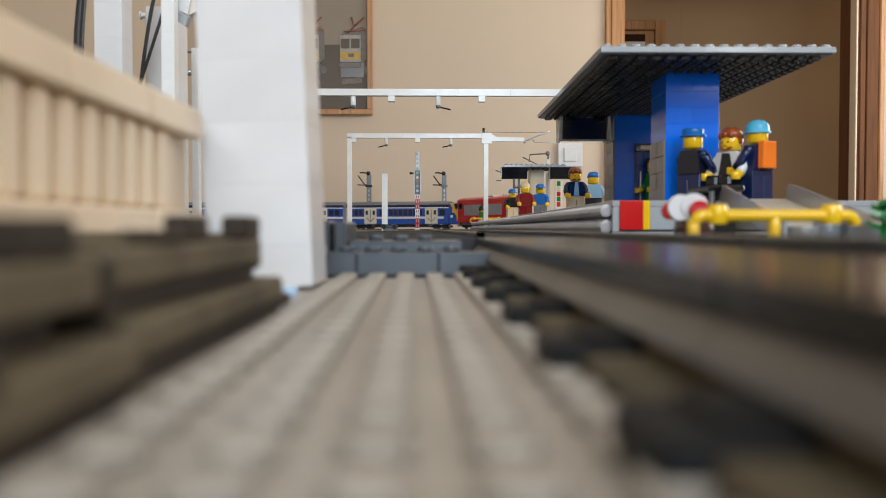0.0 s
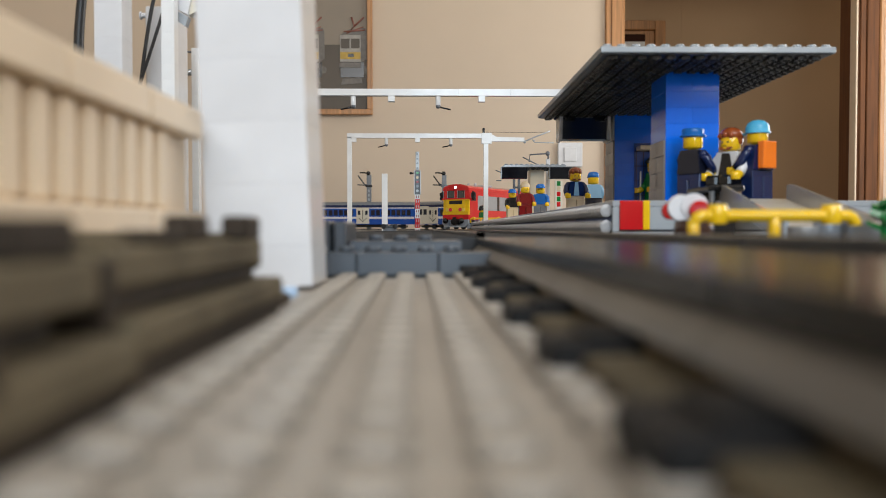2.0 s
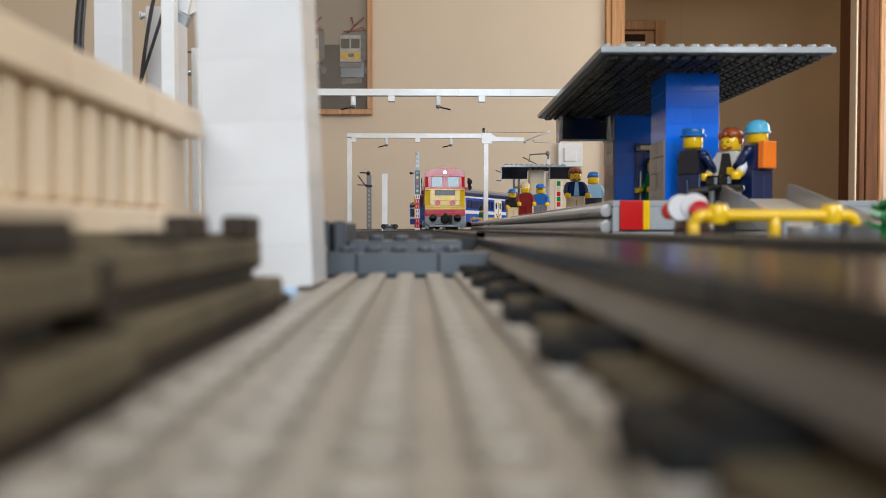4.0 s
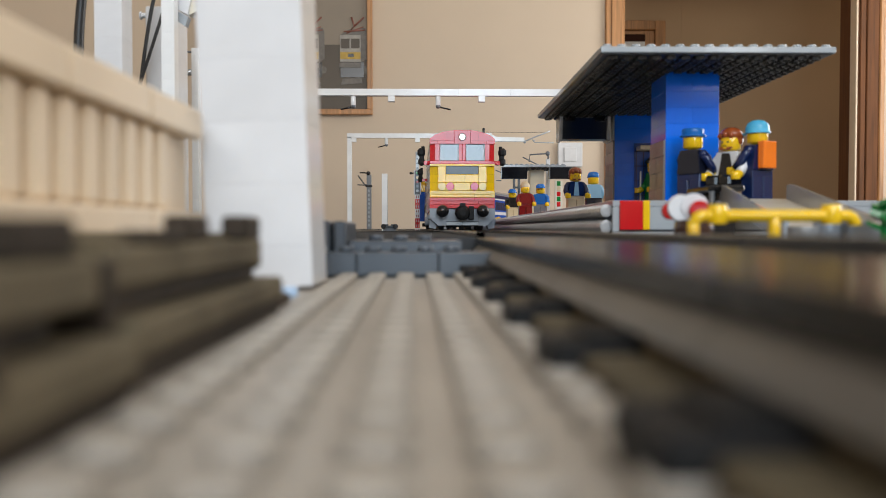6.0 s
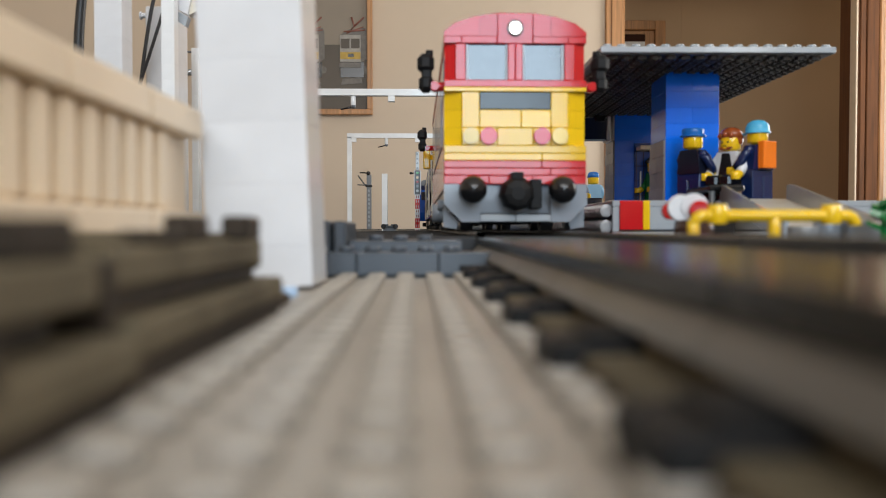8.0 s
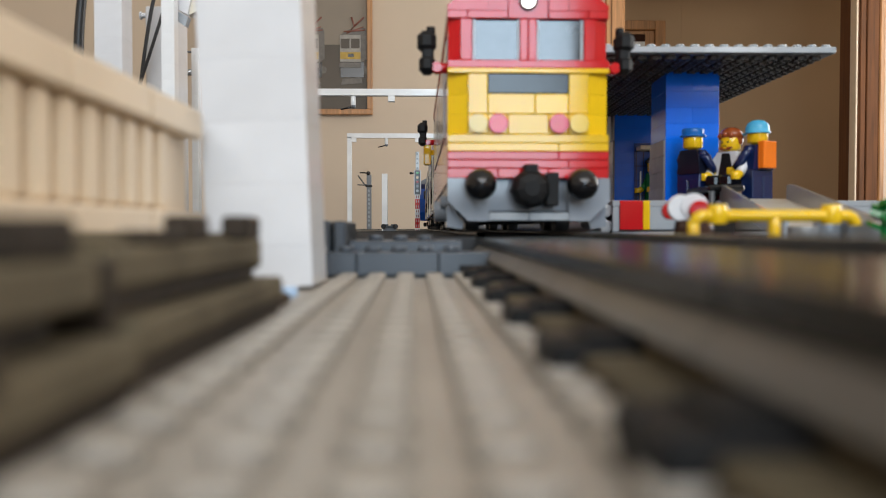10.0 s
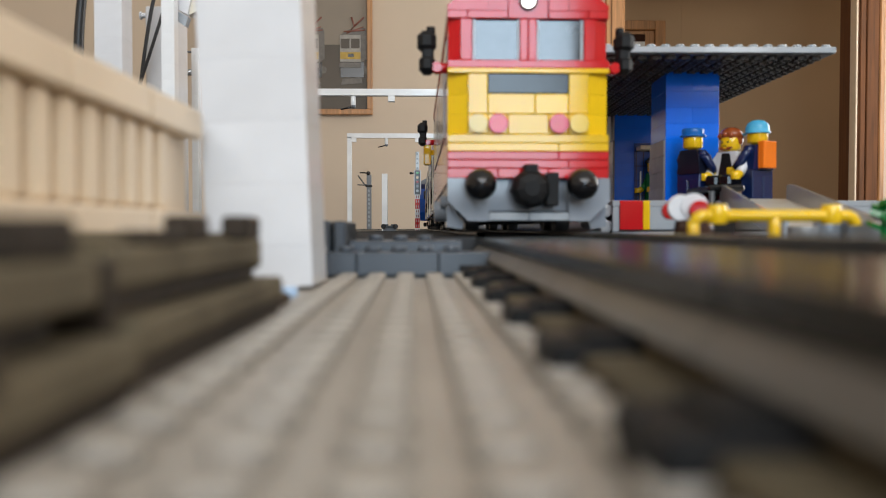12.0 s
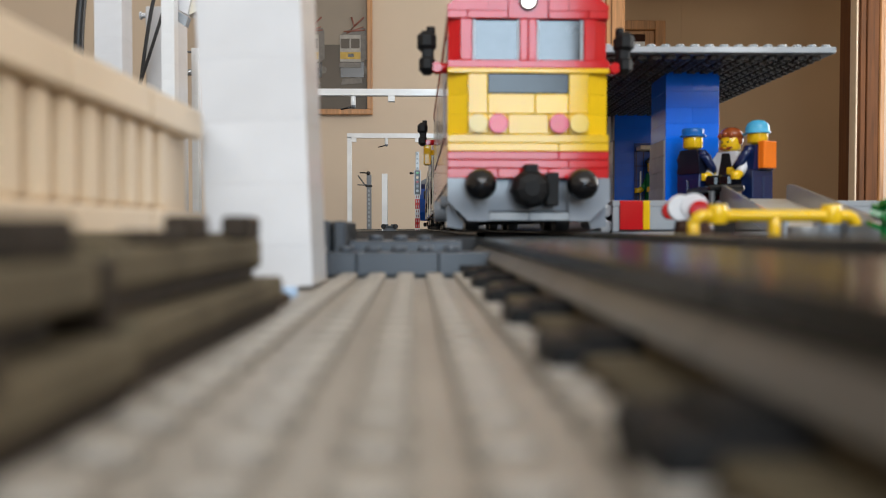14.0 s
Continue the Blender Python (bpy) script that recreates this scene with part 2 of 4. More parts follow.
# ---------------------------------------------------------------- room
def room():
    def wall(name, x0, x1, y0, y1, z0, z1, mat, label):
        s = Shape().box(x0, x1, y0, y1, z0, z1, 1)
        solid(name, s, mat, (0, 0, -EYE * 1000), label, "wall", kind="structure")
    X0, X1, Y0, Y1, H, YW = -1900, 2300, -1560, 5200, 2550, 3010
    solid("floor", Shape().box(X0, X1 + 900, Y0, Y1, -60, 0, 1), FLOORWOOD, (0, 0, -EYE * 1000), "brown wooden floor boards of the room", "floor", kind="structure")
    solid("ceiling", Shape().box(X0, X1 + 900, Y0, Y1, H, H + 80, 1), CEIL, (0, 0, -EYE * 1000), "plain white painted ceiling", "ceiling", kind="structure")
    # wall behind the railway, with a doorway
    wall("wall_north_1", X0, 655, YW, YW + 110, 0, H, WALL, "smooth beige painted wall behind the layout")
    wall("wall_north_2", 1712, X1, YW, YW + 110, 0, H, WALL, "smooth beige painted wall beside the doorway")
    wall("wall_north_3", 655, 1712, YW, YW + 110, 2060, H, WALL, "smooth beige painted wall over the doorway")
    wall("wall_west", X0 - 100, X0, Y0, YW + 110, 0, H, WALL, "plain beige painted side wall")
    for n, (y0, y1, z0, z1) in enumerate(((Y0, 1100, 0, H), (2400, YW, 0, H), (1100, 2400, 0, 900), (1100, 2400, 2100, H))):
        wall("wall_east_%d" % (n + 1), X1, X1 + 100, y0, y1, z0, z1, WALL, "plain beige painted wall round the side window")
    # window side, behind the lens
    for n, (x0, x1, z0, z1) in enumerate(((X0, -1000, 0, H), (1800, X1, 0, H), (-1000, 1800, 2400, H), (-1000, -100, 0, 1655), (-100, 460, 0, 880),
                                          (460, 840, 0, 1655), (840, 1020, 0, 1220), (1020, 1800, 0, 1655))):
        wall("wall_south_%d" % (n + 1), x0, x1, Y0 - 200, Y0, z0, z1, WALL, "plain beige painted wall round the windows")
    # hall behind the doorway; its dimness is partly put into the walls' colour
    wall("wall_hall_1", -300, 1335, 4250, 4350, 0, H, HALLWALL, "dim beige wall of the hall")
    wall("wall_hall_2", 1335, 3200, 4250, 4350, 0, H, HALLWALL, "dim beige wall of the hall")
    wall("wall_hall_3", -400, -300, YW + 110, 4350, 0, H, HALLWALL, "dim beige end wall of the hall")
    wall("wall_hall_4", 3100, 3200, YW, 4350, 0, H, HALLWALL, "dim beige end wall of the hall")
    # door frame; the shade on its right side is put into a darker oak
    d = thing("door_1", (655, YW, -EYE * 1000), "oak door frame round an open doorway", "door frame", kind="structure")
    part("jamb", Shape().box(0, 72, -18, 125, 0, 2060, 3).box(20, 60, -24, -17, 0, 2060, 2), WOOD, d)
    part("jamb", Shape().box(962, 966, -14, 125, 0, 2060, 1), SHADEWOOD, d)
    part("jamb", Shape().box(966, 988, -20, 125, 0, 2060, 3), SHADEWOOD, d)
    part("casing", Shape().box(990, 1036, -24, 125, 0, 2060, 3).box(988, 990, -4, 125, 0, 2060, 0.5), SHADEWOOD, d)
    part("casing_edge", Shape().box(1036, 1057, -30, 125, 0, 2060, 4), WOOD, d)
    part("head", Shape().box(72, 962, -18, 125, 1985, 2060, 3), WOOD, d)
    part("door_stop", Shape().box(954, 962, -12, 34, 0, 1985, 2), CREAM, d, "pale seal strip in the frame")
    # small framed opening far in the hall
    w = thing("door_2", (400, 4250, -EYE * 1000), "oak framed glazed door far in the hall", "door", kind="structure")
    part("frame", Shape().box(0, 60, -40, 0, 0, 1870, 3).box(60, 785, -40, 0, 1822, 1870, 3).box(785, 840, -40, 0, 0, 1870, 3), WOOD, w)
    part("leaf", Shape().box(60, 785, -14, -4, 0, 1821, 2), WOOD, w)
    part("pane", Shape().box(180, 735, -20, -15, 900, 1762, 1), CEIL, w, "pale frosted pane")
    part("blind", Shape().box(180, 735, -26, -21, 1762.5, 1800, 1), BROWN, w)
    # table under everything
    t = thing("table", (0, 0, -16.2), "long laminate table that carries the toy railway", "table")
    part("tabletop", Shape().box(-1700, 1500, -330, 2960, -28, 0, 3), TABLE, t)
    for x in (-1600, 1400):
        for y in (-250, 2880):
            part("leg", Shape().box(x - 30, x + 30, y - 30, y + 30, -(EYE * 1000 - 16.2), -28, 2), TABLE, t)


# ---------------------------------------------------------------- ground of the layout
def ground():
    o = thing("baseplate", (0, 0, 0), "light grey studded toy baseplate on the table", "baseplate", 1.3)
    part("plate", Shape().box(-190, 90, -60, 228, -16.2, -14.2, 0.2), BASE, o)
    rest, one = Shape(), None
    for j in range(32):
        for i in range(5):
            x, y = 13.6 - 8 * i, 224 - 8 * j
            if j < 28:
                if one is None:
                    one = part("stud", Shape().stud(0, 0, -14.2, 12), BASE, o, at=(x, y, 0))
                else:
                    same(one, o, (x, y, 0))
            else:
                rest.stud(x, y, -14.2, 12)
    tagged(part("stud_field", rest, BASE, o), kind="stuff")
    g = thing("layout_board", (0, 0, 0), "dark grey toy plates covering the table", "board", kind="structure")
    part("near_plate", Shape().box(-1600, 1400, 232, 299, -16.2, -13.6, 0.4), DGREY, g)
    rng = random.Random(4)
    y = 300
    while y < 2940:
        x = -768
        while x < 768:
            d = rng.uniform(-0.25, 0.25)
            part("plate", Shape().box(x + 0.1, x + 127.9, y + 0.1, y + 127.9, -16.2, -3.5 + d, 0.4), BALLAST, g)
            x += 128
        y += 128


room()
ground()


# ---------------------------------------------------------------- track
TIE_PHASE = 8.0


def tracks():
    # sleepers and rails along the whole line
    t = thing("railway_track", (0, 0, 0), "dark grey toy train track with moulded sleepers", "track", kind="structure")
    s1 = run_at_depth(-300)
    tie = None
    first = 400
    n = int((s1 - first) / 32)
    for k in range(n):
        s = s1 - 32 * k + TIE_PHASE
        p, q = on_line(s - 2), on_line(s + 2)
        a = math.degrees(math.atan2(q[0] - p[0], -(q[1] - p[1])))
        m = (p + q) / 2
        if tie is None:
            sh = Shape().box(-32, 30.5, -5, 5, -14.1, -10.3, 0.6)
            tie = part("sleeper", sh.box(-28.5, -23.4, -3.5, 3.5, -10.3, -9.6, 0.4).box(23.4, 28.5, -3.5, 3.5, -10.3, -9.6, 0.4), SLEEPER, t, at=(m[0], m[1], 0))
            tie.rotation_euler = (0, 0, radians(a))
        elif k < 150:
            same(tie, t, (m[0], m[1], 0), a)
    for side in (-1, 1):
        pts = []
        # the rail on the lens's side ends where the crossing deck begins
        for s in np.arange(first, s1 if side > 0 else run_at_depth(297), 12.0):
            p, q = on_line(s - 2), on_line(s + 2)
            d = (q - p) / np.linalg.norm(q - p)
            c = (p + q) / 2 + np.array([-d[1], d[0]]) * 20 * side
            pts.append((c, np.array([-d[1], d[0]])))
        sh = Shape()
        prof = [(-4.2, -9.6), (-4.2, -8.4), (-1.1, -7.4), (-1.6, -2.6), (-1.6, -1.5), (-1.2, -1.2), (1.2, -1.2), (1.6, -1.5), (1.6, -2.6), (1.1, -7.4), (4.2, -8.4), (4.2, -9.6)]
        prev = None
        for c, nrm in pts:
            ring = [sh.bm.verts.new((*((c + nrm * u) * MM), h * MM)) for u, h in prof]
            if prev:
                for i in range(len(prof)):
                    j = (i + 1) % len(prof)
                    sh.face([prev[i], prev[j], ring[j], ring[i]])
            prev = ring
        part("rail", sh, TRACKTOP, t)
    # smooth infill between and beside the rails
    f = thing("crossing_deck", (36.5, 0, 0), "smooth black tiles laid flush with the toy track", "deck", TURN, kind="structure")
    for i, y in enumerate(range(-200, 290, 64)):
        part("tile", Shape().box(-15.6, 5.2, y, y + 63.6, -6.0, -3.3, 0.3), DECK, f)
        part("tile", Shape().box(5.4, 23.6, y, y + 63.6, -6.0, -3.32, 0.3), DECK, f)
        part("tile", Shape().box(29.5, 62, y, y + 63.6, -13.4, -3.2, 0.3), DECK, f)
        part("tile", Shape().box(62.2, 104, y, y + 63.6, -13.4, -3.25, 0.3), DECK, f)
        part("side_wall", Shape().box(-14.8, -13.2, y, y + 63.6, -9.2, -6.0, 0.2), TRACK, f)
        part("foot_strip", Shape().prism([(-14.9, -6.2), (-17.0, -8.1), (-17.5, -9.2), (-14.9, -9.2)], "y", y, y + 63.6), TAUPE, f)
        part("riser", Shape().box(-16.4, -14.9, y, y + 63.6, -11.2, -9.3, 0.2), OLDTRACK, f)
        part("bed_strip", Shape().box(-22, 17.5, y, y + 63.6, -13.5, -11.3, 0.4), OLDTRACK, f)
    # more tracks side by side further off
    for k, x in enumerate((-34, -105, -180, 260)):
        o = thing("siding_track", (x, 700, 0), "dark grey toy train siding", "track", TURN, "sidings", "structure")
        part("rail", Shape().box(-21.6, -18.4, 0 if k else 480, 1500 - 120 * k, -13.6, -2.0, 0.4), TRACK, o)
        part("rail", Shape().box(18.4, 21.6, 0 if k else 480, 1500 - 120 * k, -13.6, -2.0, 0.4), TRACK, o)
        for j in range(15 if not k else 0, 44 - 4 * k):
            part("sleeper", Shape().box(-32, 32, 32 * j, 32 * j + 16, -13.6, -2.9, 0.4), TRACK, o)
    # stacked track beside the lens, in two lengths
    o = thing("stacked_track", (-24.7, 0, 0), "brownish black toy track pieces stacked under a cream fence", "track", 0)
    # umber on base, web and slots paints the shade of the recesses
    for y0, y1, d, e in ((-160, 65.6, -0.7, -0.7), (68.4, 134, 0.5, 0)):
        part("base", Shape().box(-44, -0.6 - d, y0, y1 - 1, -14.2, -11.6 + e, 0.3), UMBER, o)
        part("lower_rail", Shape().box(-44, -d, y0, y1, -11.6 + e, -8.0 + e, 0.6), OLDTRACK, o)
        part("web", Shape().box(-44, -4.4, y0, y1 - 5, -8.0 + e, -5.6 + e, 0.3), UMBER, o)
        part("rail_head", Shape().box(-44, -2.4 - d, y0, y1 - (7 if d > 0 else 2), -5.6 + e, -1.6 + e, 0.6), OLDTRACK, o)
        part("rail_crown", Shape().box(-44, -5.4 - d, y0, y1 - 6, -1.6 + e, -0.6 + 0.6 * e, 0.3), OLDTRACK, o)
    for y, w, x0, x1, z0, z1 in ((119, 8, -7.0, -2.8, -1.6, 1.9), (95, 8, -7.6, -4.2, -1.6, 1.7), (80.5, 9, -7.4, -3.0, -1.6, -0.2),
                                 (52, 9, -9.0, -2.4, -2.3, 0.9), (28, 9, -9.0, -2.4, -2.3, 0.8), (2, 9, -9.0, -2.4, -2.3, 0.8)):
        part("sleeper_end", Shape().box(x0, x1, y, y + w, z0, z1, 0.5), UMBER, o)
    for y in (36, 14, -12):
        part("slot", Shape().box(-6, 1.0, y, y + 8, -9.6, -6.0, 0.4), UMBER, o, "dark block that stands for a shaded slot in the rail's side")
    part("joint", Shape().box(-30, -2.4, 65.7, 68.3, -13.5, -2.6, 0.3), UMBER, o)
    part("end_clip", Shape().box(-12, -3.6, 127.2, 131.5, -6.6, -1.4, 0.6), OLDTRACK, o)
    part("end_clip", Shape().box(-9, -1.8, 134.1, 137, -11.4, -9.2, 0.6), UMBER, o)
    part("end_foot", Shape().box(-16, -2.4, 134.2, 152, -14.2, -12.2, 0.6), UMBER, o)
    # dark plates across the way
    e = thing("plate_edge", (-30, 230, 0), "dark bluish grey toy plates with studs across the track bed", "plate", TURN)
    for i in range(5):
        part("plate", Shape().box(-64 + 24 * i, -40.3 + 24 * i, 0, 16, -13.6, -7.0, 0.3), BLEY, e)
    st = Shape()
    for i in range(13):
        st.stud(-60 + 8 * i, 12, -7.0)
    part("stud_row", st, BLEY, e)
    part("fin", Shape().box(-6, -2, 20, 60, -13.6, 2.6, 0.8), BLEY, e)
    part("fin", Shape().box(-1, 3, 20, 60, -13.6, 2.4, 0.8), BLEY, e)
    part("block", Shape().box(-14, -7, 20, 60, -13.6, -0.4, 0.8), BLEY, e)
    part("low_plate", Shape().box(3.5, 40, 24, 56, -13.6, -3.9, 0.6).stud(12, 30, -3.8).stud(20, 30, -3.8).stud(28, 30, -3.8), BLEY, e)


# ---------------------------------------------------------------- near pillar and fence
def brick_column(name, place, label, w, d, courses, mat, turn=0.0, h=9.6, group=""):
    o = thing(name, place, label, "pillar", turn, group)
    b = part("brick", Shape().box(0.05, w - 0.05, 0.05, d - 0.05, 0.01, h - 0.01, 0.06), mat, o)
    for i in range(1, courses):
        same(b, o, (0, 0, h * i))
    return o


def near_left():
    p = brick_column("pillar", (-51.6, 181, -4.6), "white pillar of stacked toy bricks", 24, 24, 8, WHITE, 0, 14.4)
    part("foot_brick", Shape().box(0.05, 23.95, 0.05, 23.95, -9.4, -0.02, 0.12), WHITE, p)
    p.rotation_euler = (0, radians(-2.2), 0)
    solid("round_plate", Shape().cyl((0, 0, 0), (0, 0, 2.2), 2.0, 14), plastic("clear_blue_plastic", (0.4, 0.55, 0.75), 0.1), (-30, 165, -14.2), "pale blue clear round toy plate at the pillar's foot", "toy piece")
    f = thing("fence", (-54.6, 0, 0.2), "cream toy fence with upright bars and a broad top rail", "fence", 0)
    for k in range(9):
        y = -112 + 32 * k
        part("top_rail", Shape().box(-4, 4, y + 0.1, y + 31.9, 19.4, 25.6, 0.6), CREAM, f)
        part("bottom_rail", Shape().box(-4, 4, y + 0.1, y + 31.9, -1.1, 3.4, 0.5), CREAM, f)
    bar = part("bar", Shape().box(-2.2, 2.0, -2.9, 2.9, 3.4, 19.4, 1.0), CREAM, f, at=(0, -108, 0))
    for k in range(1, 34):
        same(bar, f, (0, -108 + 8 * k, 0))
    part("backing", Shape().box(-3.8, -2.4, -112, 176, 3.4, 19.4, 0.2), CREAM, f)
    part("end_post", Shape().box(-3.6, 0.2, 162, 176, 3.4, 19.4, 0.4), CREAM, f)


def gantry(place, label, x0, x1, top, droppers, arm=False):
    o = thing("catenary_gantry", place, label, "gantry", group="catenary gantries")
    part("post", Shape().box(x0, x0 + 8, 0, 8, -14, top - 6, 0.3), BRIGHT, o)
    part("post", Shape().box(x1, x1 + 8, 0, 8, -14, top - 6, 0.3), BRIGHT, o)
    n = max(1, round((x1 - x0) / 64))
    for i in range(n):
        a, b = x0 + (x1 + 8 - x0) * i / n, x0 + (x1 + 8 - x0) * (i + 1) / n
        part("beam", Shape().box(a + 0.03, b - 0.03, 0, 8, top - 8, top, 0.1), BRIGHT, o)
    for x, kind in droppers:
        if kind:
            d = part("dropper", Shape().cyl((x, 4, top - 8), (x, 4, top - 19), 3.1), BRIGHT, o)
            part("hook", Shape().ball((x, 4, top - 20), 3, 10), STEEL, d)
            part("lever", Shape().tube([(x, 4, top - 20), (x + 6 * kind, 4, top - 22), (x + 15 * kind, 4, top - 24)], 1.0), BLACK, d)
        else:
            part("lug", Shape().box(x - 4, x + 4, 0, 8, top - 15, top - 8, 0.3), BRIGHT, o)
    if arm:
        part("bracket", Shape().box(x1 - 4, x1 + 14, -1, 9, top - 18, top + 1, 0.3), BRIGHT, o)
        part("arm", Shape().prism([(x1 + 14, top - 1), (x1 + 22, top - 6), (x1 + 72, top - 7), (x1 + 72, top - 14), (x1 + 14, top - 14)], "y", 0, 8), BRIGHT, o)
        part("wire_arm", Shape().tube([(x1 + 72, 4, top - 14), (x1 + 90, 4, top - 6), (x1 + 118, 4, top + 5)], 1.3).ball((x1 + 73, 4, top - 14), 3, 10), LGREY, o)
        part("wire_arm", Shape().tube([(x1 + 85, 4, top - 8), (x1 + 90, 4, top - 15), (x1 + 125, 4, top - 16)], 0.9).ball((x1 + 89, 4, top - 12), 2, 8), LGREY, o)
        part("wire", Shape().tube([(x1 + 4, 4, top + 3), (x1 + 60, 4, top + 2.4), (x1 + 112, 4, top + 3)], 0.35, 6), CABLE, o)
        part("knob", Shape().cyl((x1, 4, top), (x1, 4, top + 7), 2.2).ball((x1, 4, top + 8), 2.6, 8), BLACK, o)
    return o


def far_line():
    gantry((0, 944, 0), "white toy gantry over the tracks with grey hooks", -215, 270, 166, ((-160, 0), (-94, -1), (-48.5, 0), (7, 1), (59, 0)))
    gantry((0, 1400, 0), "white toy gantry with a wire arm beyond the signal", -150, 91, 168, ((-137.8, 0), (-81, -1), (-26, 0), (33, -1)), True)
    # white post and small truck
    solid("white_post", Shape().box(-4, 4, -4, 4, -3.4, 77.5, 0.3), BRIGHT, (-67, 1120, 0), "plain white post of toy bricks by the track", "post")
    o = thing("track_bumper", (-57, 1060, -3.4), "small dark grey buffer stop with round black buffers", "buffer stop")
    part("frame", Shape().box(-9, 9, 0, 14, 0, 4.6, 0.5).box(-5, 5, 2, 12, 4.6, 7, 0.5), GREY, o)
    part("cross_beam", Shape().box(-10, 10, -2, 1.5, 4.8, 7.6, 0.4).stud(-4, 0, 7.6).stud(4, 0, 7.6), DGREY, o)
    for x in (-8, 8):
        part("buffer", Shape().cyl((x, -5.5, 6.4), (x, -1.8, 6.4), 3.3), BLACK, o)
        part("strut", Shape().tube([(x, 0, 1), (x * 0.9, 8, 5)], 1.2), LGREY, o)
    # signal
    g = thing("signal_mast", (-23.5, 1260, 0), "toy railway signal on a red and white striped mast", "signal")
    for i in range(9):
        part("band", Shape().box(-3.6, 3.6, -3.6, 3.6, -14 + 7.6 * i, -6.5 + 7.6 * i, 0.3), (WHITE if i in (0, 1, 4, 5, 8) else RED) if i else GREY, g)
    for i in range(9):
        for x in (-1.5, 1.5):
            part("slot", Shape().box(x - 0.5, x + 0.5, -4.1, -3.5, -12.4 + 7.6 * i, -8.2 + 7.6 * i, 0.1), LGREY if i in (2, 3, 6, 7) else DEEPRED if i else BLACK, g)
    part("side_knob", Shape().cyl((-6, 0, 88), (-9.5, 0, 88), 1.2).ball((-10.5, 0, 88), 2.2, 8), BLACK, g)
    part("head", Shape().box(-4.2, 4.2, -4, 4, 54.4, 92, 0.6), DGREY, g)
    part("side_plate", Shape().box(-5.8, -4.3, -4, 4, 54, 93, 0.3), WHITE, g)
    part("side_plate", Shape().box(4.3, 5.8, -4, 4, 54, 93, 0.3), WHITE, g)
    for i, m in enumerate((GREEN, TAN, DEEPRED, GREY, LGREY)):
        part("lens", Shape().cyl((0, -4, 88 - 7 * i), (0, -5.0, 88 - 7 * i), 2.2), m, g)
    part("beam", Shape().box(-2.9, 2.9, -2.9, 2.9, 92, 122, 0.4), LGREY, g)
    for i in range(4):
        part("peg", Shape().cyl((0, -2.9, 96 + 7.4 * i), (0, -3.6, 96 + 7.4 * i), 1.6), GREY, g)
    # lattice masts against the wall
    for x in (-222, 42):
        m = thing("catenary_mast", (x, 2790, 0), "grey toy catenary mast with a black bracket", "mast", group="catenary masts")
        part("post", Shape().box(-8, 8, -8, 8, -14, 190, 0.4).box(-3, 3, -9, -8, 0, 185, 0.2), STEEL, m)
        for i in range(9):
            part("rung", Shape().box(-2.4, 2.4, -10.2, -8.9, 8 + 15 * i, 17 + 15 * i, 0.3), LGREY, m)
        part("bracket", Shape().ball((-2, -6, 194), 8, 8).tube([(0, -6, 192), (-16, -6, 196), (-32, -6, 196)], 2.6).box(-12, 12, -12, -4, 146, 153, 1), BLACK, m)
        part("strut", Shape().tube([(2, -6, 150), (-16, -6, 156), (-38, -6, 186)], 2.4).tube([(0, -6, 150), (-20, -6, 153), (-40, -6, 154)], 2.2), DGREY if x < 0 else BLACK, m)


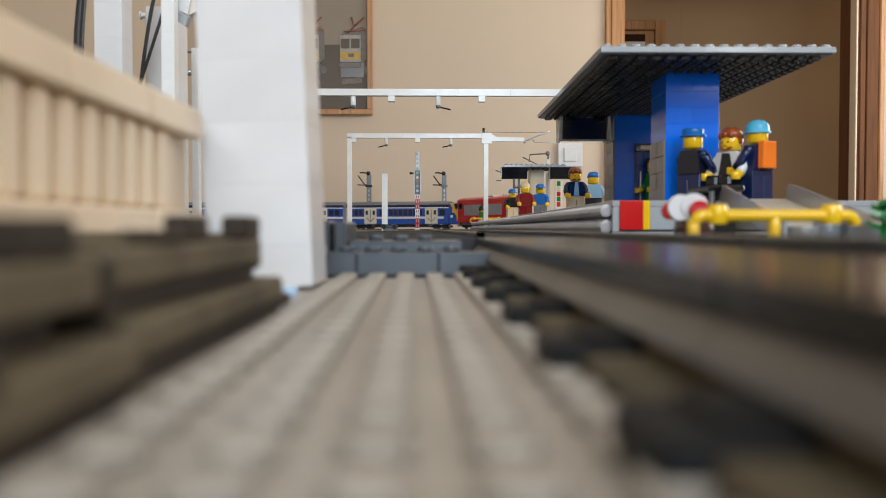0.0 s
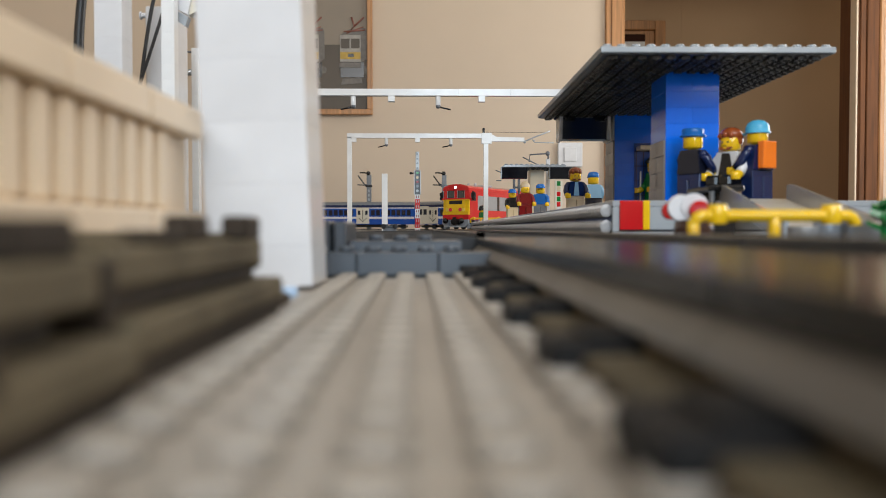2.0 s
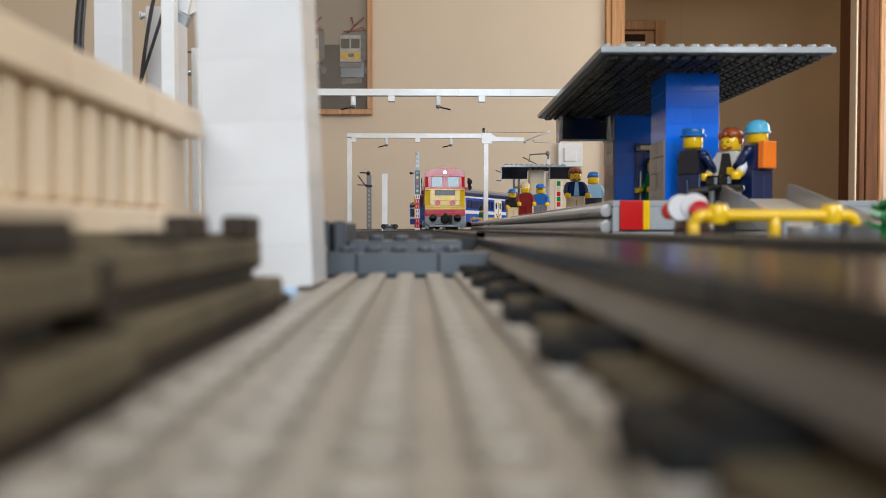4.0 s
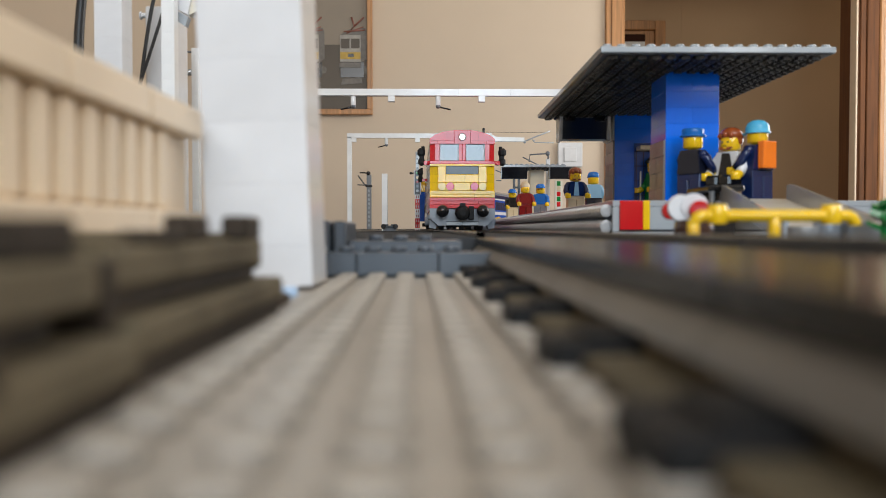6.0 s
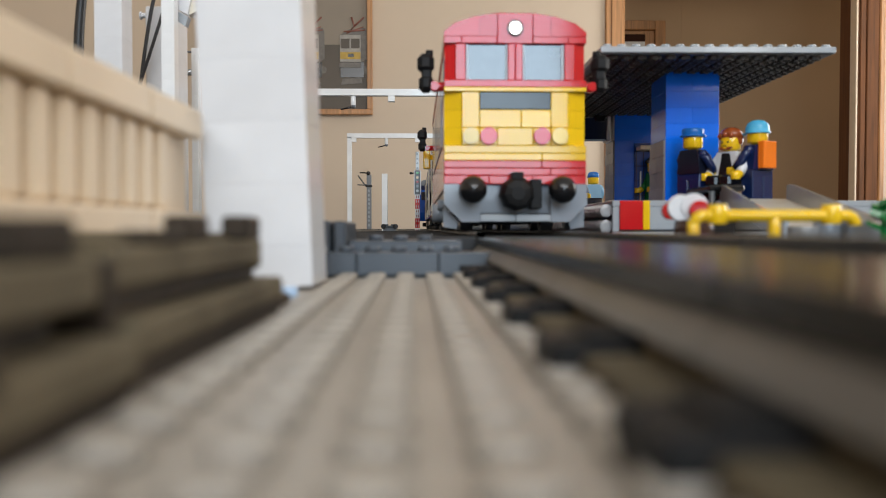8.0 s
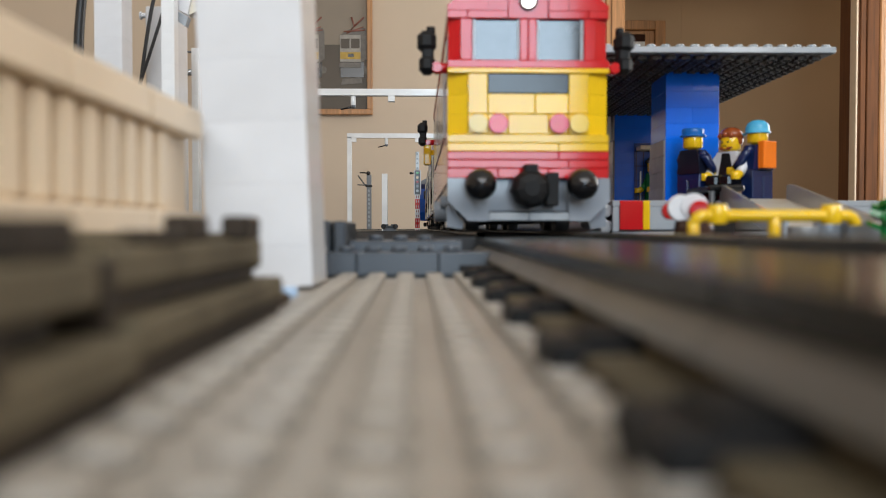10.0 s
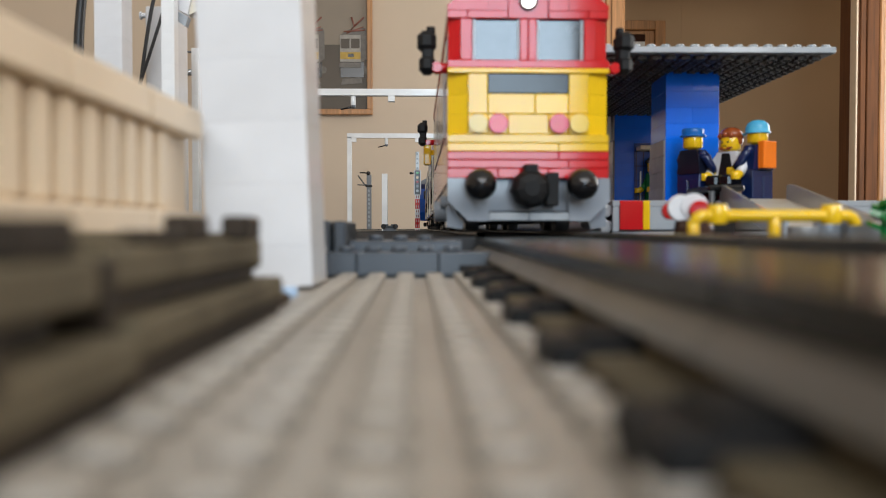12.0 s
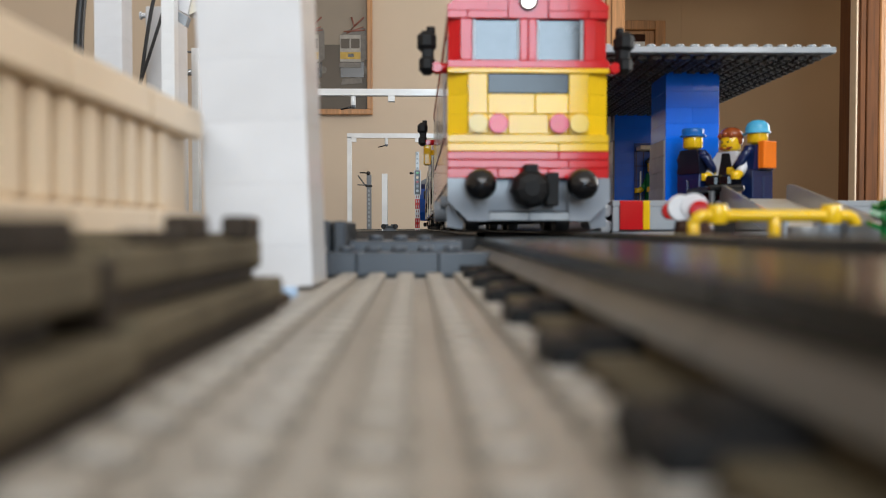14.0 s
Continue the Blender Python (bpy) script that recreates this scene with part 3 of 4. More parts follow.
def left_far():
    brick_column("white_pillar", (-195, 462, -14), "white pillar of stacked toy bricks behind the fence", 16, 16, 21, WHITE)
    brick_column("white_pillar", (-166, 490, -14), "slim white pillar of stacked toy bricks", 8, 8, 21, BRIGHT)
    c = brick_column("white_pillar", (-199, 660, -14), "slim white pillar of stacked toy bricks", 5.4, 8, 17, BRIGHT)
    part("rod", Shape().tube([(-14, 4, 161.5), (0, 4, 160.5)], 0.9), STEEL, c, "thin grey rod")
    part("clip", Shape().cyl((-13, 4, 141.5), (0, 4, 144.5), 2.6).cyl((-14, 4, 141.2), (-12.5, 4, 141.6), 3.2), SILVER, c, "silver grey clip")
    o = thing("wall_box", (-211.5, 590, 0), "pale switch box with a side knob and cables", "box")
    part("casing", Shape().box(0, 22, 0, 30, -14, 164, 1), WHITE, o)
    part("knob", Shape().cyl((-4, 4, 158), (0, 4, 158), 2).cyl((-5, 4, 158), (-4, 4, 158), 3), WHITE, o)
    part("cable", Shape().tube([(16 - 17 * (i / 20) ** 0.6, -8, 184 - 4 * i) for i in range(21)], 1.35), CABLE, o)
    part("cable", Shape().tube([(24 - 25 * (i / 20) ** 1.1, -10, 184 - 4 * i) for i in range(21)], 1.25), CABLE, o)
    solid("hanging_cable", Shape().tube([(1.5 * math.sin(i * 0.25), 0, 190 - 4 * i) for i in range(26)], 3.2), CABLE, (-228, 520, 0), "thick black cable hanging behind the fence", "cable")
    g = thing("catenary_post", (-150, 700, 0), "white toy catenary post with a short beam and lever", "gantry")
    part("post", Shape().box(-4, 4, 0, 8, -14, 116, 0.3), BRIGHT, g)
    part("beam", Shape().box(-40, 43.5, 0, 8, 116.1, 121, 0.3), BRIGHT, g)
    part("knuckle", Shape().box(34, 43, 1, 7, 111, 116, 0.6), LGREY, g)
    part("lower_arm", Shape().box(4.1, 40, 2, 6, 77, 80, 0.3), BRIGHT, g)
    part("lever", Shape().tube([(40, 4, 78.5), (43, 4, 76), (42, 4, 74.5)], 1.2).tube([(4, 4, 68), (46, 4, 67)], 0.8), STEEL, g)
    a = thing("grey_fitting", (-160, 505, 140), "pale grey toy bracket on the slim pillar", "bracket")
    part("block", Shape().prism([(-1, 3), (3, 10), (9, 4), (7, -6), (1, -3)], "y", -4, 4), WHITE, a, "pale clear block")
    part("tip", Shape().prism([(-1, -4), (1, -4), (7, -7), (5, -13), (2, -11), (-1, -9)], "y", -3, 3), LGREY, a, "grey angled tip")
    part("cross_piece", Shape().prism([(7, -6), (12, -3), (11, 3), (8, 4)], "y", -2, 5), IVORY, a)


# ---------------------------------------------------------------- station
def shelter(place, label, rows=32, cols=16):
    o = thing("station_shelter", place, label, "station shelter", group="station shelters")
    sh = Shape().box(0, 8 * cols - 0.2, 0, 8 * rows - 0.2, 95.2, 98.4, 0.25)
    part("roof_plate", sh, LGREY, o, "light grey roof plate")
    st = Shape()
    for i in range(cols):
        for j in range(rows):
            if j < 3 or i in (0, cols - 1):
                st.stud(4 + 8 * i, 4 + 8 * j, 98.4, 10)
    part("roof_studs", st, LGREY, o)
    # underside of the grey plate, with its shade put into a dark colour
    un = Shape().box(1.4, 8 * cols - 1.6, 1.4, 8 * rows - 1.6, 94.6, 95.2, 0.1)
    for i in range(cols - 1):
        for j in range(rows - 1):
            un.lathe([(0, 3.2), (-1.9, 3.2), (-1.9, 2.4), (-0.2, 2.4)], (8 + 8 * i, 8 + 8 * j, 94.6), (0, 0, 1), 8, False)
    part("underside", un, TRACK, o, "ribbed underside, coloured dark for the shade under the roof")
    return o


def station():
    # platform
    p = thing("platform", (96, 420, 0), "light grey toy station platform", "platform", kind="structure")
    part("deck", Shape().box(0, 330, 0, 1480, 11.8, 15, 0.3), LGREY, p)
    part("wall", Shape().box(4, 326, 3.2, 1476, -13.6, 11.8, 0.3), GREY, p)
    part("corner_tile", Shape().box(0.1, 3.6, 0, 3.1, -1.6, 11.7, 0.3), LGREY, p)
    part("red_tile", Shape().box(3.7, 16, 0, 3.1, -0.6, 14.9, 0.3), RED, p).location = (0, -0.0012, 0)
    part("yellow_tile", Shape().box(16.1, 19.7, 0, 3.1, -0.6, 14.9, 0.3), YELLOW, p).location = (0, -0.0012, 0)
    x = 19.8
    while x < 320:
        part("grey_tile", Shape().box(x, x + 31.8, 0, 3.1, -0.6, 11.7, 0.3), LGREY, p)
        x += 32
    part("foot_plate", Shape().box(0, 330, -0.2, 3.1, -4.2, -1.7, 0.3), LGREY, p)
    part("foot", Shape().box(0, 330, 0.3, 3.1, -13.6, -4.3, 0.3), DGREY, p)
    for h in (9.7, 1.3):
        prof, d = [], 0.0
        while d < 1180:
            prof += [(d, 2.0), (d + 0.4, 3.5), (d + 3.4, 3.5), (d + 3.8, 2.0), (d + 6.2, 2.0)]
            d += 6.4
        part("ribbed_hose", Shape().lathe(prof, (-2.5, 4, h), (-0.01, 1, 0), 10, False), HOSE, p, "grey ribbed hose along the edge")

    s = shelter((91, 428, 0), "grey roofed toy station shelter on blue brick columns")
    for k, (x, y) in enumerate(((49, 46), (59, 222))):
        c = part("column", Shape().box(0.5, 31.5, 0.5, 31.5, 0, 79, 0.3), BLUE, s, at=(x, y, 15))
        full = Shape().box(0.03, 31.97, 0.05, 31.95, 0.03, 9.56, 0.1)
        half = [Shape().box(0.03, 15.97, 0.05, 31.95, 0.03, 9.56, 0.1), Shape().box(16.03, 31.97, 0.05, 31.95, 0.03, 9.56, 0.1)]
        a = part("brick", full, BLUE, c)
        b1, b2 = part("brick", half[0], BLUE, c, at=(0, 0, 9.6)), part("brick", half[1], BLUE, c, at=(0, 0, 9.6))
        for i in range(2, 8):
            if i % 2 == 0:
                same(a, c, (0, 0, 9.6 * i))
            else:
                same(b1, c, (0, 0, 9.6 * i)), same(b2, c, (0, 0, 9.6 * i))
    # grey brick cladding on the columns' track side
    for x, y, z0, rows in ((49, 46, 15, 4), (59, 222, 15, 6)):
        gw = part("grey_wall", Shape().box(x - 0.75, x - 0.05, y + 0.2, y + 31.8, z0, z0 + 9.6 * rows - 0.1, 0.1), STONE, s)
        gb = None
        for i in range(rows):
            for j in range(2):
                if gb is None:
                    gb = part("brick", Shape().box(0, 0.6, 0.15, 15.6, 0.15, 9.35, 0.15), STONE, gw, at=(x - 1.3, y + 0.2, z0))
                else:
                    same(gb, gw, (x - 1.3, y + 0.2 + 15.8 * j - (4 if i % 2 and j else 0), z0 + 9.6 * i))
    part("pale_panel", Shape().box(57.8, 58.9, 222.3, 253.7, 72.8, 93.8, 0.3), LGREY, s, "light grey upper panel")
    # glazed screen on the further column
    w = part("glazed_screen", Shape().box(75, 91, 220.6, 221.9, 15, 70, 0.2), DEEPBLUE, s, "dark glazed screen with thin bars")
    for x in (76, 82, 88):
        part("bar", Shape().box(x, x + 0.7, 219.9, 220.6, 15, 64, 0.1), NAVY, w)
    for z in (27, 39, 51, 63):
        part("bar", Shape().box(75, 91, 219.8, 220.5, z, z + 0.7, 0.1), NAVY, w)
    part("lamp_slab", Shape().box(76, 90, 206, 219.8, 63.5, 67, 0.5), TAN, s, "tan ledge over the screen")
    part("white_strip", Shape().box(79, 80.2, 218.6, 219.7, 15, 47, 0.2), WHITE, s)
    d = part("display", Shape().prism([(224, 91), (227, 74), (238, 73.4), (240, 91)], "x", 16.4, 53), SCREEN, s, "black hanging display screen")
    part("hanger", Shape().box(18, 26, 222, 234, 88, 95, 0.6).box(43, 51, 222, 234, 88, 95, 0.6), BLACK, d)
    for x in (13.6, 53.2):
        part("screen_cheek", Shape().prism([(222, 92), (225, 72.8), (240, 72.4), (242, 92)], "x", x, x + 2.6), SMOKE, d, "grey clear side cheek")
    part("lower_edge", Shape().box(16.4, 53, 226.2, 227.4, 72.6, 73.6, 0.2), LGREY, d)
    # the further shelter
    s2 = shelter((110.5, 1218, 0), "further toy station shelter with two black screens", 8, 12)
    for x0, x1 in ((-3.5, 35.5), (70.5, 109)):
        q = part("display", Shape().prism([(-6, 95), (-3, 76.6), (8, 76.6), (8, 95)], "x", x0, x1), SCREEN, s2, "black hanging display screen")
        part("rim", Shape().box(x0, x1, -7.2, -6.1, 94.0, 95.0, 0.2).box(x0 - 1.4, x0 - 0.1, -5, 8, 77, 94.6, 0.2), GREY, q)
    part("lattice_post", Shape().box(14, 17.4, 0, 6, 15, 76, 0.3).box(21.4, 24.8, 0, 6, 15, 76, 0.3).box(17.4, 21.4, 0, 6, 28, 32, 0.3).box(17.4, 21.4, 0, 6, 46, 50, 0.3).box(17.4, 21.4, 0, 6, 62, 65, 0.3), BLACK, s2)
    part("column", Shape().box(44, 66, 30, 60, 15, 94, 0.3), TAN, s2)
    part("antenna", Shape().tube([(-4, 0, 86), (-13, 0, 90)], 0.9).tube([(-4, 0, 74), (-12, 0, 74)], 0.9), STEEL, s2)
    sg = part("route_sign", Shape().box(79, 90, 0, 6, 15, 74, 0.3), IVORY, s2, "striped sign post")
    for i, m in enumerate((RED, WHITE, RED, GREEN, RED, TAN, GREEN)):
        part("panel", Shape().box(81.4, 87, -1.2, 0, 18 + 8 * i, 25 + 8 * i, 0.2), m, sg)
    # thin post with a bent wire arm behind it
    c = thing("wire_mast", (190, 1300, 15), "thin white toy post with a bent grey wire arm", "mast")
    part("post", Shape().box(-3, 3, -3, 3, 0, 100, 0.3), WHITE, c)
    part("wire_arm", Shape().tube([(0, -4, 108), (-30, -4, 106), (-31, -4, 96), (-31, -4, 94)], 1.3).tube([(-42, -4, 102), (-24, -4, 93), (-14, -4, 88)], 1.1).ball((-1, -4, 108), 4, 10).tube([(0, -4, 99), (0, -4, 108)], 1.4), STEEL, c)


tracks()
near_left()
far_line()
left_far()
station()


# ---------------------------------------------------------------- toy figures, each one plain mesh
FIG = 1.05
SHIRTS = {"toy figure in navy jacket with red-brown hair": "light", "toy figure in light blue top with a blue cap": "light"}


def figure(place, turn, label, torso, legs, hat=None, hat_kind="cap", arms=None, sit=False, pack=None, skin=None):
    """A small toy figure, 40 mm tall, feet at the place."""
    skin = skin or YELLOW
    arms = arms or torso
    body, mats, o = bmesh.new(), [], None

    def add(name, shape, mat, *_):
        if mat not in mats:
            mats.append(mat)
        me, n = shape.mesh(name, mat), len(body.faces)
        body.from_mesh(me)
        body.faces.ensure_lookup_table()
        for face in body.faces[n:]:
            face.material_index = mats.index(mat)
        bpy.data.meshes.remove(me)

    if sit:
        add("legs", Shape().box(-7.8, -0.2, -12, 4, 10, 16, 1.2).box(0.2, 7.8, -12, 4, 10, 16, 1.2).box(-7.8, -0.2, -13, -8, 2, 11, 0.8).box(0.2, 7.8, -13, -8, 2, 11, 0.8), legs, o)
    else:
        add("legs", Shape().box(-7.8, -0.3, -4, 4, 0, 13, 0.6).box(0.3, 7.8, -4, 4, 0, 13, 0.6).box(-7.9, 7.9, -3.6, 3.8, 11.5, 15.6, 0.5).box(-7.6, -0.4, -5.6, -3, 0, 2.6, 0.5).box(0.4, 7.6, -5.6, -3, 0, 2.6, 0.5), legs, o)
    add("torso", Shape().prism([(-7.8, 15.7), (7.8, 15.7), (5.9, 28.2), (5.2, 28.8), (-5.2, 28.8), (-5.9, 28.2)], "y", -3.9, 3.9), torso, o)
    for s in (-1, 1):
        add("arm", Shape().tube([(s * 6.6, 0, 26.4), (s * 8.6, -0.6, 24), (s * 9.5, -2.6, 20), (s * 9.4, -5.6, 16.8)], 2.5, 10).ball((s * 6.8, 0, 26), 2.7, 10), arms, o)
        add("hand_grip", Shape().cyl((s * 9.4, -5.4, 17), (s * 9.2, -8.4, 15.2), 2.3, 10).cyl((s * 9.2, -9, 13.4), (s * 9.2, -9, 17.4), 2.6, 10), skin, o)
    add("head", Shape().lathe([(28.8, 2.6), (29.4, 2.8), (29.6, 4.5), (30.2, 5.3), (36.4, 5.3), (37.4, 4.7), (37.8, 3.0), (37.8, 2.4), (39.2, 2.4)], (0, 0, 0), (0, 0, 1), 20), skin, o)
    if hat is not None:
        if hat_kind == "cap":
            add("hat", Shape().lathe([(35.6, 5.65), (37.8, 5.8), (39.6, 5.2), (41, 3.6), (41.6, 0.5)], (0, 0, 0), (0, 0, 1), 20).prism([(-5.2, -2), (5.2, -2), (4, -9), (0, -10), (-4, -9)], "z", 35.6, 36.6), hat, o)
        elif hat_kind == "peaked":
            add("hat", Shape().lathe([(35.6, 5.6), (36.0, 7.0), (36.7, 7.1), (37.1, 5.8), (39.6, 6.1), (40.4, 5.6), (40.7, 0.5)], (0, 0, 0), (0.0, 0.0, 1), 20), hat, o)
        elif hat_kind == "helmet":
            add("hat", Shape().lathe([(34.8, 6.6), (35.5, 6.7), (35.8, 6.2), (38.2, 6.1), (40.2, 5.2), (41.6, 3.4), (42.3, 0.4)], (0, 0, 0), (0, 0, 1), 20).prism([(-5, -3), (5, -3), (3.6, -9.6), (-3.6, -9.6)], "z", 34.6, 35.5), hat, o)
        elif hat_kind == "hair":
            add("hair", Shape().lathe([(36.0, 5.5), (36.4, 6.0), (38.6, 6.1), (40.6, 4.8), (41.8, 2.8), (42.1, 0.4)], (0, 0.5, 0), (0, 0.0, 1), 18)
                .lathe([(31.8, 4.6), (33.0, 5.7), (37, 6.0)], (0, 1.5, 0), (0, 0.0, 1), 18).ball((3, -4.2, 37.4), 1.8, 8).ball((0, -4.8, 37.8), 1.9, 8).ball((-3.2, -4.0, 37.2), 1.9, 8), hat, o)
        elif hat_kind == "hood":
            add("hood", Shape().lathe([(35.2, 5.7), (37, 6.2), (39.4, 5.6), (41.6, 4.2), (43.4, 2.0), (43.8, 0.4)], (0, 0.8, 0), (0, 0, 1), 14), hat, o)
    # printed face
    for s in (-1, 1):
        add("eye", Shape().cyl((s * 1.7, -4.6, 33.8), (s * 1.7, -5.2, 33.8), 0.55, 8, 0.05), BLACK, o)
    add("mouth", Shape().box(-1.2, 1.2, -5.35, -4.5, 31.6, 32.0, 0.1), BLACK, o)
    if hat is HAIR:
        add("beard", Shape().prism([(-4.0, 31.2), (4.0, 31.2), (3.4, 30.2), (2, 29.7), (-2, 29.7), (-3.4, 30.2)], "y", -5.2, -2.0), HAIR, o)
    if label in SHIRTS:
        add("shirt_print", Shape().prism([(-2.6, 15.9), (2.6, 15.9), (1.4, 28.2), (-1.4, 28.2)], "y", -4.2, -3.8), LIGHTBLUE, o)
    if sit:
        add("vest", Shape().prism([(-4.6, 15.8), (4.6, 15.8), (2.2, 28), (-2.2, 28)], "y", -4.3, -3.8), BLACK, o)
    if pack is not None:
        add("back_pack", Shape().box(-4.9, 4.9, 4.1, 8.4, 16.2, 30.4, 0.5), pack, o)
    body.transform(Matrix.Scale(FIG, 4))
    me = bpy.data.meshes.new("toy_figure")
    body.to_mesh(me)
    body.free()
    for m in mats:
        me.materials.append(m)
    o = new("toy_figure", me)
    o.location, o.rotation_euler = spot(*place), (0, 0, radians(turn))
    return tagged(o, label, "toy figure", "toy figures")


def figures():
    figure((150.5, 456, 15), 122, "toy figure in navy suit with a blue peaked cap", INK, NAVY, MIDBLUE, "peaked", NAVY)
    figure((168.5, 446, 13), 305, "seated toy figure in white shirt with red-brown hair", WHITE, BLACK, HAIR, "hair", WHITE, sit=True)
    figure((180.5, 438, 16), 208, "toy figure in navy overalls with azure helmet and orange pack", NAVY, NAVY, AZURE, "helmet", pack=ORANGE)
    figure((138, 762, 15), 5, "toy figure in navy jacket with red-brown hair", NAVY, TAN, HAIR, "hair")
    figure((165.5, 812, 15), 185, "toy figure in light blue top with a blue cap", LIGHTBLUE, INK, MIDBLUE, "cap")
    figure((119, 1012, 15), 5, "toy figure in dark red robe with a pale hood", DEEPRED, DEEPRED, TAN, "hood")
    figure((141, 1030, 15), 345, "toy figure in blue with a blue cap", MIDBLUE, GREY, MIDBLUE, "cap")
    figure((118, 1165, 15), 10, "toy figure in black with a blue cap", BLACK, TAN, MIDBLUE, "cap")
    figure((180, 640, 15), 285, "toy figure in green beside the grey wall", GREEN, GREEN, BLACK, "hair")
    figure((101.5, 1600, 3), 120, "toy figure in green with black hair by a railing", GREEN, LGREY, BLACK, "hair")


# ---------------------------------------------------------------- small things before the platform
def railing(place, length, label, turn=0.0, short=False):
    o = thing("railing", place, label, "railing", turn, "yellow railings")
    n = max(2, round(length / 22) + 1)
    x0, x1 = 1.6, length - 1.6
    part("rail_bar", Shape().tube([(x0, 0, 4), (x0, 0, 6.4), (x0 + 0.7, 0, 7.6), (x0 + 2, 0, 8.2), (x0 + 4, 0, 8.3), (x1 - 4, 0, 8.3), (x1 - 2, 0, 8.2), (x1 - 0.7, 0, 7.6), (x1, 0, 6.6), (x1, 0, 5.6 if short else 4)], 1.65, 12), YELLOW, o)
    for k in range(n):
        x = x0 + (x1 - x0) * k / (n - 1)
        if k < n - 1 or not short:
            part("leg", Shape().cyl((x, 0, 0), (x, 0, 6.4 if k in (0, n - 1) else 8), 1.6), YELLOW, o)
    for x in (8, length - 8):
        part("collar", Shape().cyl((x, 0, 6), (x, 0, 11.2), 2.5, 14), YELLOW, o)
    return o


def small_things():
    railing((68, 210, -4.8), 46.5, "yellow toy railing with two round collars before the platform", short=True)
    railing((71, 1500, 11), 62, "yellow toy railing at the platform's far end")
    b = thing("barrel", (87, 262, -3.9), "dark brown ribbed toy barrel with white and red discs", "barrel")
    part("tub", Shape().lathe([(0, 5.6), (1, 6.2), (4, 6.4), (6.4, 6.0), (6.8, 5.4)], (0, 0, 0), (0, 0, 1), 18, False), BROWN, b)
    part("disc", Shape().cyl((-4.6, 1, 11.0), (-4.9, -2.2, 10.8), 4.3, 20), WHITE, b)
    part("disc", Shape().cyl((-0.6, 0, 11.4), (-0.9, -3.2, 11.2), 4.3, 20), WHITE, b)
    part("disc", Shape().cyl((0.3, -3.3, 10.0), (0.1, -6.0, 9.8), 3.2, 20), RED, b)
    part("disc", Shape().cyl((-7.2, 3, 9.8), (-7.4, 0, 9.8), 2.9, 20), RED, b)
    c = thing("seat_stand", (165, 440, -3.9), "black toy seat on a slim dark post", "seat")
    part("post", Shape().cyl((-19.5, -30, 0), (-19.5, -30, 24), 1.6), DGREY, c)
    part("seat", Shape().box(-22, -3, -32, 4, 23.2, 26.4, 0.8), BLACK, c)
    # clear ramp between two smoked panels
    r = thing("ramp", (125, 280, -3.9), "smoked clear toy ramp up to the platform", "ramp", -10.9)
    for x in (0, 33):
        part("side_panel", Shape().prism([(0, 0), (0, 6.4), (128, 26.5), (136, 26.5), (136, 18.6), (8, 0)], "x", x, x + 1.4), SMOKE, r)
        part("end_strip", Shape().box(x - 0.2, x + 1.6, -1.6, -0.05, 0, 6.6, 0.2), LGREY, r)
    part("slope", Shape().prism([(0.4, 0), (0.4, 1.2), (136, 19.4), (136, 17.6), (10, 0)], "x", 1.6, 32.8), IVORY, r)
    k = thing("toy_crate", (108, 300, -3.9), "black toy crate on the deck behind the yellow railing", "crate")
    part("box", Shape().box(-5, 6, -4, 8, 0, 7.4, 0.5).box(-5.6, 6.6, -4.6, 8.6, 6, 7, 0.3), BLACK, k)
    g = thing("grey_pipes", (109.5, 222, -3.9), "bluish grey round toy pieces in a row", "toy pieces")
    part("drum", Shape().cyl((-1, 8, 0), (-1, 8, 4.6), 4.4, 16), GREY, g)
    part("drum", Shape().cyl((7, 10, 0), (7, 10, 6.4), 3.8, 16), GREY, g)
    part("block", Shape().box(10.5, 20, 4, 14, 0, 6, 0.6), GREY, g)
    p = thing("toy_plant", (124.5, 216, -3.9), "green plastic toy plant", "plant")
    part("stem", Shape().cyl((0, 0, 0), (0, 0, 10), 1.2), GREEN, p)
    for k in range(9):
        a = k * 2.4
        x, y, z = 4.6 * math.cos(a), 4.6 * math.sin(a), 3 + k * 0.95
        part("leaf", Shape().prism([(-0.4, -1.0), (2.2, -1.8), (4.4, 0), (2.2, 1.8), (-0.4, 1.0)], "z", -0.6, 0.8), GREEN, p, at=(x * 0.15, y * 0.15, z)).rotation_euler = (0, -0.4, a)
    # wall things
    w = thing("light_switch", (522, 3004, 280), "white square light switch on the beige wall", "light switch")
    part("plate", Shape().box(-47, 47, -10, 0, -46, 46, 4), WHITE, w)
    part("rocker", Shape().box(-24, 24, -15, -9, -26, 26, 3), WHITE, w)
    f = thing("picture_frame", (-864, 2992, 428), "oak framed photo of toy locomotives on the wall", "picture")
    part("frame", Shape().box(0, 640, -14, 8, 0, 20, 2).box(620, 640, -14, 8, 20, 900, 2).box(0, 20, -14, 8, 20, 900, 2).box(20, 620, -14, 8, 880, 900, 2), WOOD, f)
    part("print", Shape().box(20, 620, 0, 6, 20, 262, 0.5), PHOTO_DARK, f)
    part("print", Shape().box(20, 620, 0, 6, 262, 880, 0.5), PHOTO_GREY, f)
    pale, shade = material("print_pale_grey", (0.36, 0.34, 0.31), 0.5, vary=0.15), material("print_mid_grey", (0.17, 0.155, 0.14), 0.5, vary=0.2)
    amber, rust = material("print_yellow", (0.5, 0.33, 0.06), 0.5), material("print_rust", (0.24, 0.085, 0.06), 0.5)
